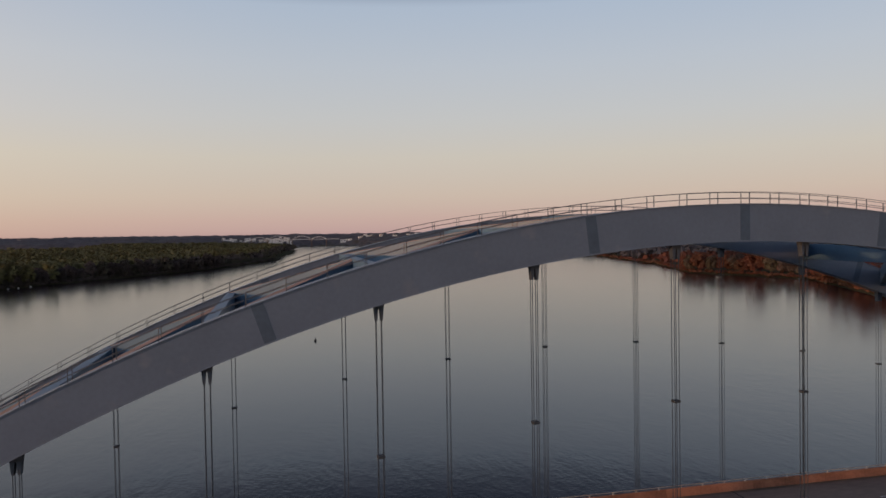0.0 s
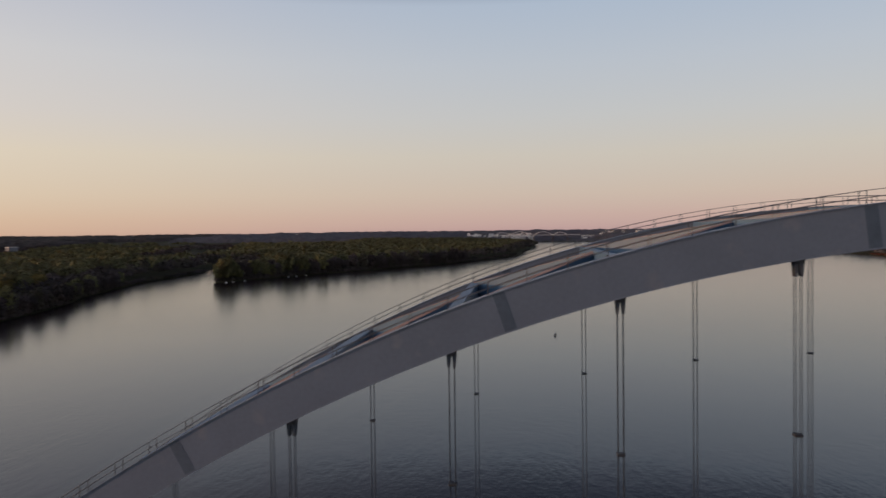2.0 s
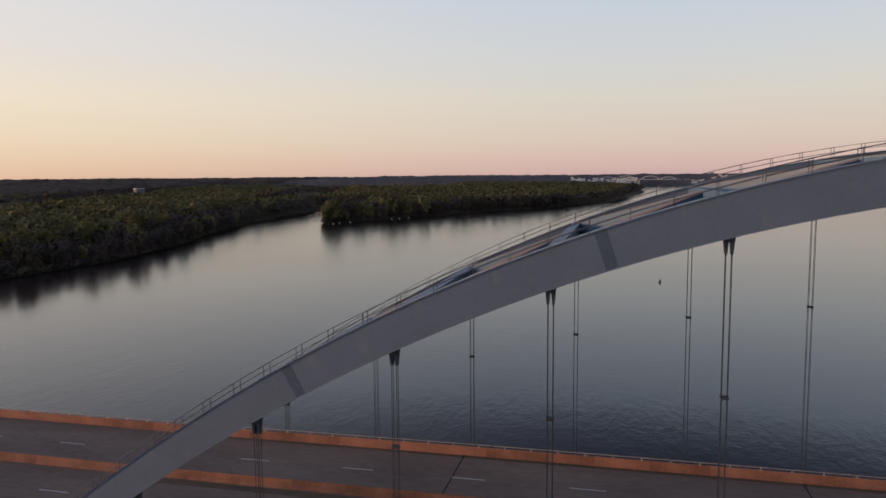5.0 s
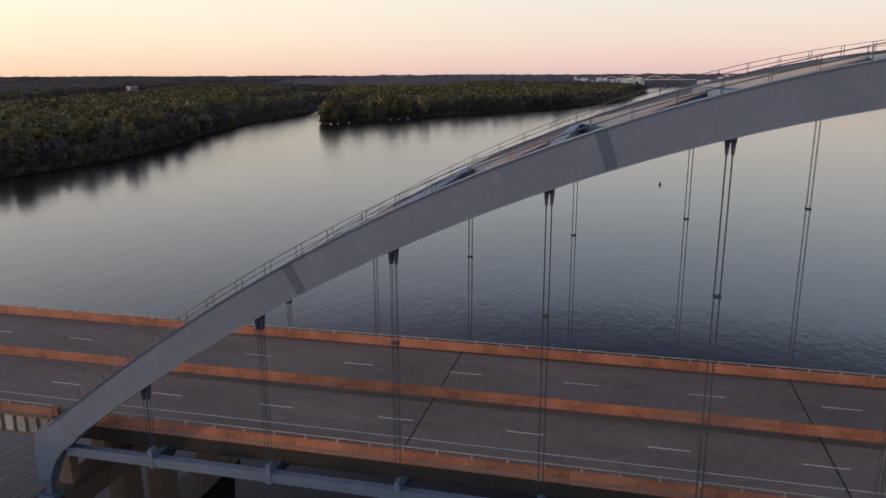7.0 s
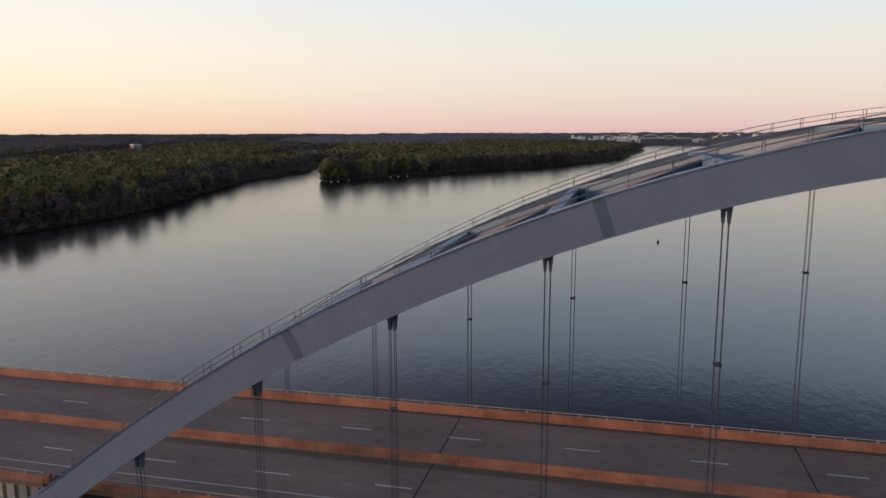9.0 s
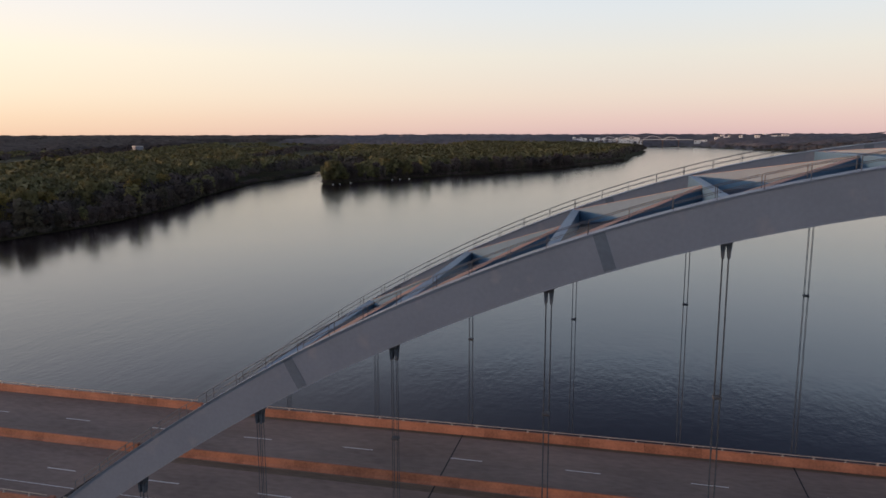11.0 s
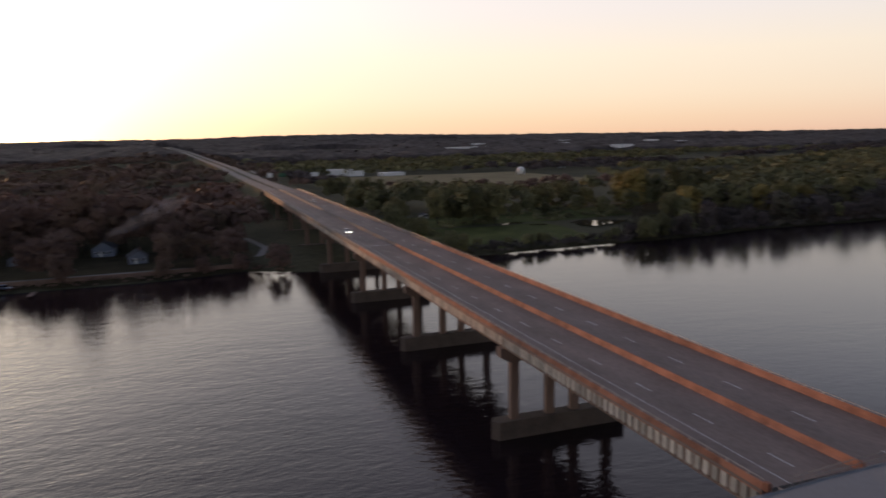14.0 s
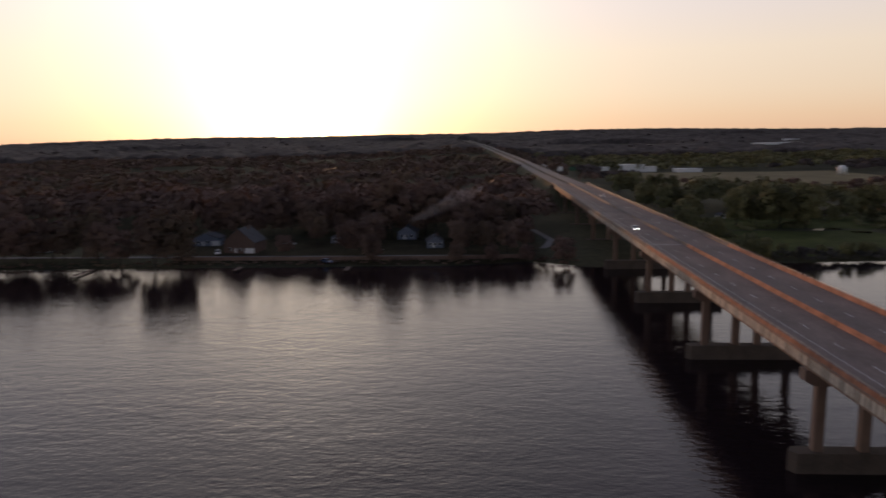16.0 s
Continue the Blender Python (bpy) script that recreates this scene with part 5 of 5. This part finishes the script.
car(-207, 6.7, deck_z(-207) + 0.01, 0, CARS["white"], "white car with lit headlights on the viaduct")
car(-352, 18.6, deck_z(-352) + 0.01, 180, CARS["white"], "pale car driving away on the viaduct", False)
for x, y, turn, c, label in ((-281, -141, 80, "white", "white van parked in a yard"), (-243.5, -115, 60, "blue", "blue pickup parked by the sea wall"), (-258, -168, 20, "white", "white car parked before a garage"), (-262, -96, 100, "dark", "dark car parked in a yard")):
    car(x, y, float(ground_z(x, y)) + 0.15, turn, CARS[c], label, False, 1.2)


# ---------------------------------------------------------------- far buildings
def far_building(x, y, wide, deep, high, turn, label, material=None, lift=0.0):
    base = empty("building", label, "building", "far buildings")
    part("wall", boxed(-wide / 2, wide / 2, -deep / 2, deep / 2, -4, high), material or WHITE, base)
    part("roof", boxed(-wide / 2 - 0.6, wide / 2 + 0.6, -deep / 2 - 0.6, deep / 2 + 0.6, high + 0.01, high + 0.9), WHITE, base)
    n = max(2, int(wide / 12))
    for k in range(n):
        a = -wide / 2 + wide * (k + 0.5) / n
        part("window", boxed(a - 1.6, a + 1.6, -deep / 2 - 0.08, -deep / 2 + 0.05, high * 0.35, high * 0.7), GLASS, base)
    base.matrix_basis = pose(x, y, float(ground_z(x, y)) + lift, 0, 0, turn)
    return base


for x, y, wide, high, turn in ((-908, 148, 30, 13, -80), (-895, 217, 32, 4, -80), (-897, 111, 10, 9, -80), (-912, 172, 16, 8, -80), (-949, 509, 14, 6, -60), (-1869, 717, 137, 13, -65), (-2387, 1100, 36, 7, -60), (-2074, 1138, 48, 11, -60),
                               (-1906, 1134, 86, 8, -60), (-1726, 1140, 91, 12, -55), (-2104, 1512, 68, 11, -50), (-1902, 1490, 70, 12, -50), (-1750, 1480, 30, 9, -50), (-530, 123, 8, 2.5, -75), (-2250, 900, 60, 9, -60), (-2350, 1300, 50, 9, -60), (-1980, 1330, 24, 8, -55)):
    far_building(x, y, wide, wide * 0.5 if wide < 60 else 34, high * 0.62, turn, "long pale warehouse on the plain", lift=8.5 if wide > 40 else 1.0)
far_building(-1200, 1600, 28, 20, 11, -35, "white boxy tower block above the woods", SIDING, 10)
city = np.random.default_rng(77)
for k in range(40):
    a = radians(4.2 - 5.2 * city.random())
    r = 3300 + 250 * city.random()
    far_building(55 - r * math.sin(a), -50 + r * math.cos(a), 9 + 22 * city.random() ** 2, 14, 7 + 13 * city.random() ** 2, 0, "pale town building on the far river bank", lift=14)
for k in range(14):
    a = radians(-12 + 7 * city.random())
    r = 3350 + 300 * city.random()
    far_building(55 - r * math.sin(a), -50 + r * math.cos(a), 9 + 20 * city.random(), 14, 4 + 7 * city.random(), 0, "pale town building on the far river bank", lift=13)
far_building(-1020, 3390, 44, 20, 9, -15, "white mill building on the northern plain", lift=8)


def storage_tank(x, y):
    base = empty("storage_tank", "white ball-shaped storage tank on short legs", "tank")
    bm = bmesh.new()
    bmesh.ops.create_uvsphere(bm, u_segments=24, v_segments=14, radius=5.0, matrix=Matrix.Translation((0, 0, 6.2)))
    part("ball", bm, WHITE, base, smooth=True)
    for k in range(6):
        t = k * math.pi / 3
        part("leg", tube(bmesh.new(), [(4.6 * math.cos(t), 4.6 * math.sin(t), -0.5), (4.4 * math.cos(t), 4.4 * math.sin(t), 5.6)], 0.25, 6), WHITE, base)
    base.matrix_basis = pose(x, y, float(ground_z(x, y)))
    return base


storage_tank(-790, 362)


def far_arches():
    """White through-arches of the next bridge upriver."""
    base = empty("far_bridge", "distant white bridge of four low arches", "bridge")
    y, z0 = 3230.0, 13.0
    part("deck", boxed(-70, 330, y - 7, y + 7, z0 - 1.5, z0), WHITE, base)
    for c, half in ((-22, 33), (61, 45), (164, 40), (240, 31)):
        for s in (-6, 6):
            pts = [(c + half * t, y + s, z0 + 0.36 * half * (1 - t * t)) for t in np.linspace(-1, 1, 15)]
            part("arch", tube(bmesh.new(), pts, 1.1, 6), WHITE, base)
        for t in (-1.05, 1.05):
            part("pier", boxed(c + half * t - 1.5, c + half * t + 1.5, y - 6, y + 6, -22, z0 - 1.5), CONCRETE, base)
    return base


far_arches()


# ---------------------------------------------------------------- on the river
def buoy(x, y):
    base = empty("buoy", "dark channel buoy tilted in the current", "buoy")
    for name, r0, r1, z0, z1, m in (("float", 0.95, 0.95, -0.5, 0.7, GUSSET), ("cone", 0.8, 0.25, 0.7, 2.3, GUSSET), ("lantern", 0.2, 0.2, 2.3, 2.8, CABLE)):
        bm = bmesh.new()
        bmesh.ops.create_cone(bm, cap_ends=True, segments=16, radius1=r0, radius2=r1, depth=z1 - z0, matrix=Matrix.Translation((0, 0, (z0 + z1) / 2)))
        part(name, bm, m, base, smooth=False)
    base.matrix_basis = pose(x, y, WATER_Z, 14, 10, 0) @ Matrix.Scale(0.62, 4)
    return base


buoy(73, 307)


def skiff(x, y, turn):
    base = empty("boat", "small white boat moored under the trees", "boat", "moored boats")
    bm = bmesh.new()
    rings = []
    for a, w, zt in ((-3.0, 0.95, 0.9), (-1.0, 1.1, 0.9), (1.2, 1.0, 1.0), (2.6, 0.45, 1.2), (3.1, 0.06, 1.3)):
        rings.append([(a, -w, zt), (a, -w * 0.6, -0.2), (a, w * 0.6, -0.2), (a, w, zt)])
    loft(bm, rings)
    part("hull", bm, WHITE, base)
    part("cabin", boxed(-1.4, 0.8, -0.7, 0.7, 0.85, 2.1, bevel=0.1), WHITE, base)
    part("window", boxed(-1.0, 0.82, -0.6, 0.6, 1.3, 1.75), GLASS, base)
    base.matrix_basis = pose(x, y, WATER_Z, 0, 0, turn) @ Matrix.Scale(0.45, 4)
    return base


for x, y, turn in ((-259, 690, 60), (-255, 700, 75), (-250, 720, 60), (-221, 784, 60), (-215, 796, 65), (-208, 812, 60)):
    skiff(x, y, turn)


# ---------------------------------------------------------------- smoke over the houses
def smoke_material():
    """Thin wood smoke: mostly clear, denser in ragged wisps."""
    m = bpy.data.materials.new("wood_smoke")
    m.use_nodes = True
    n, l = m.node_tree.nodes, m.node_tree.links
    b = n["Principled BSDF"]
    b.inputs["Base Color"].default_value, b.inputs["Roughness"].default_value, b.inputs["Specular IOR Level"].default_value = (0.75, 0.62, 0.56, 1), 1.0, 0.0
    tc, t, span = n.new("ShaderNodeTexCoord"), n.new("ShaderNodeTexNoise"), n.new("ShaderNodeMapRange")
    t.inputs["Scale"].default_value, t.inputs["Detail"].default_value = 0.11, 5
    l.new(tc.outputs["Object"], t.inputs["Vector"])
    l.new(t.outputs["Fac"], span.inputs["Value"])
    span.inputs["From Min"].default_value, span.inputs["From Max"].default_value = 0.43, 0.85
    span.inputs["To Min"].default_value, span.inputs["To Max"].default_value = 0.0, 0.42
    l.new(span.outputs[0], b.inputs["Alpha"])
    return m


def smoke_plume(path, label):
    bm = bmesh.new()
    r = random.Random(4)
    for scale in (1.0, 0.6):
        rings = []
        steps = 22
        for i in range(steps + 1):
            u = i / steps
            k = min(int(u * (len(path) - 1)), len(path) - 2)
            w = u * (len(path) - 1) - k
            c = Vector(path[k]).lerp(Vector(path[k + 1]), w)
            wide = scale * (1.0 + 9.0 * u ** 0.8) * (1 - 0.75 * max(0, u - 0.7) / 0.3)
            rings.append([c + Vector((math.cos(a) * wide, math.sin(a) * wide * 0.55, math.sin(a) * wide * 0.75)) * (0.75 + 0.5 * r.random()) for a in np.linspace(0, 2 * math.pi, 15)[:-1]])
        loft(bm, rings, caps=False)
    ob = part("smoke_plume", bm, smoke_material(), smooth=True)
    return tagged(ob, label, "smoke", kind="stuff")


smoke_plume([(-290.5, -86.4, -7.6), (-292.3, -80.4, -4.6), (-296.0, -70.8, -0.8), (-301.6, -60.4, 2.6), (-307.1, -49.5, 6.5)], "thin pale wood smoke drifting over the riverside houses")


def road_sign(x, y, wide, high, up, face, label):
    base = empty("road_sign", label, "road sign", "signs at the end of the viaduct")
    part("panel", boxed(-0.06, 0.06, -wide / 2, wide / 2, up, up + high, bevel=0.02), face, base)
    for a in (-wide * 0.32, wide * 0.32):
        part("post", tube(bmesh.new(), [(-0.12, a, -6.0), (-0.12, a, up + high * 0.9)], 0.11, 6), RAIL, base)
    base.matrix_basis = pose(x, y, float(road_z(x)), 0, 0, -8)
    return base


SIGN_GREEN = mat("sign_green", (0.03, 0.11, 0.06), 0.5, 0.0, 0.1, 0.5, 4.0)
road_sign(-640, 25.9, 4.6, 4.2, 0.6, WHITE, "large white highway sign beside the road")
road_sign(-650, 38.5, 6.5, 3.6, 0.2, SIGN_GREEN, "large green highway sign beside the road")
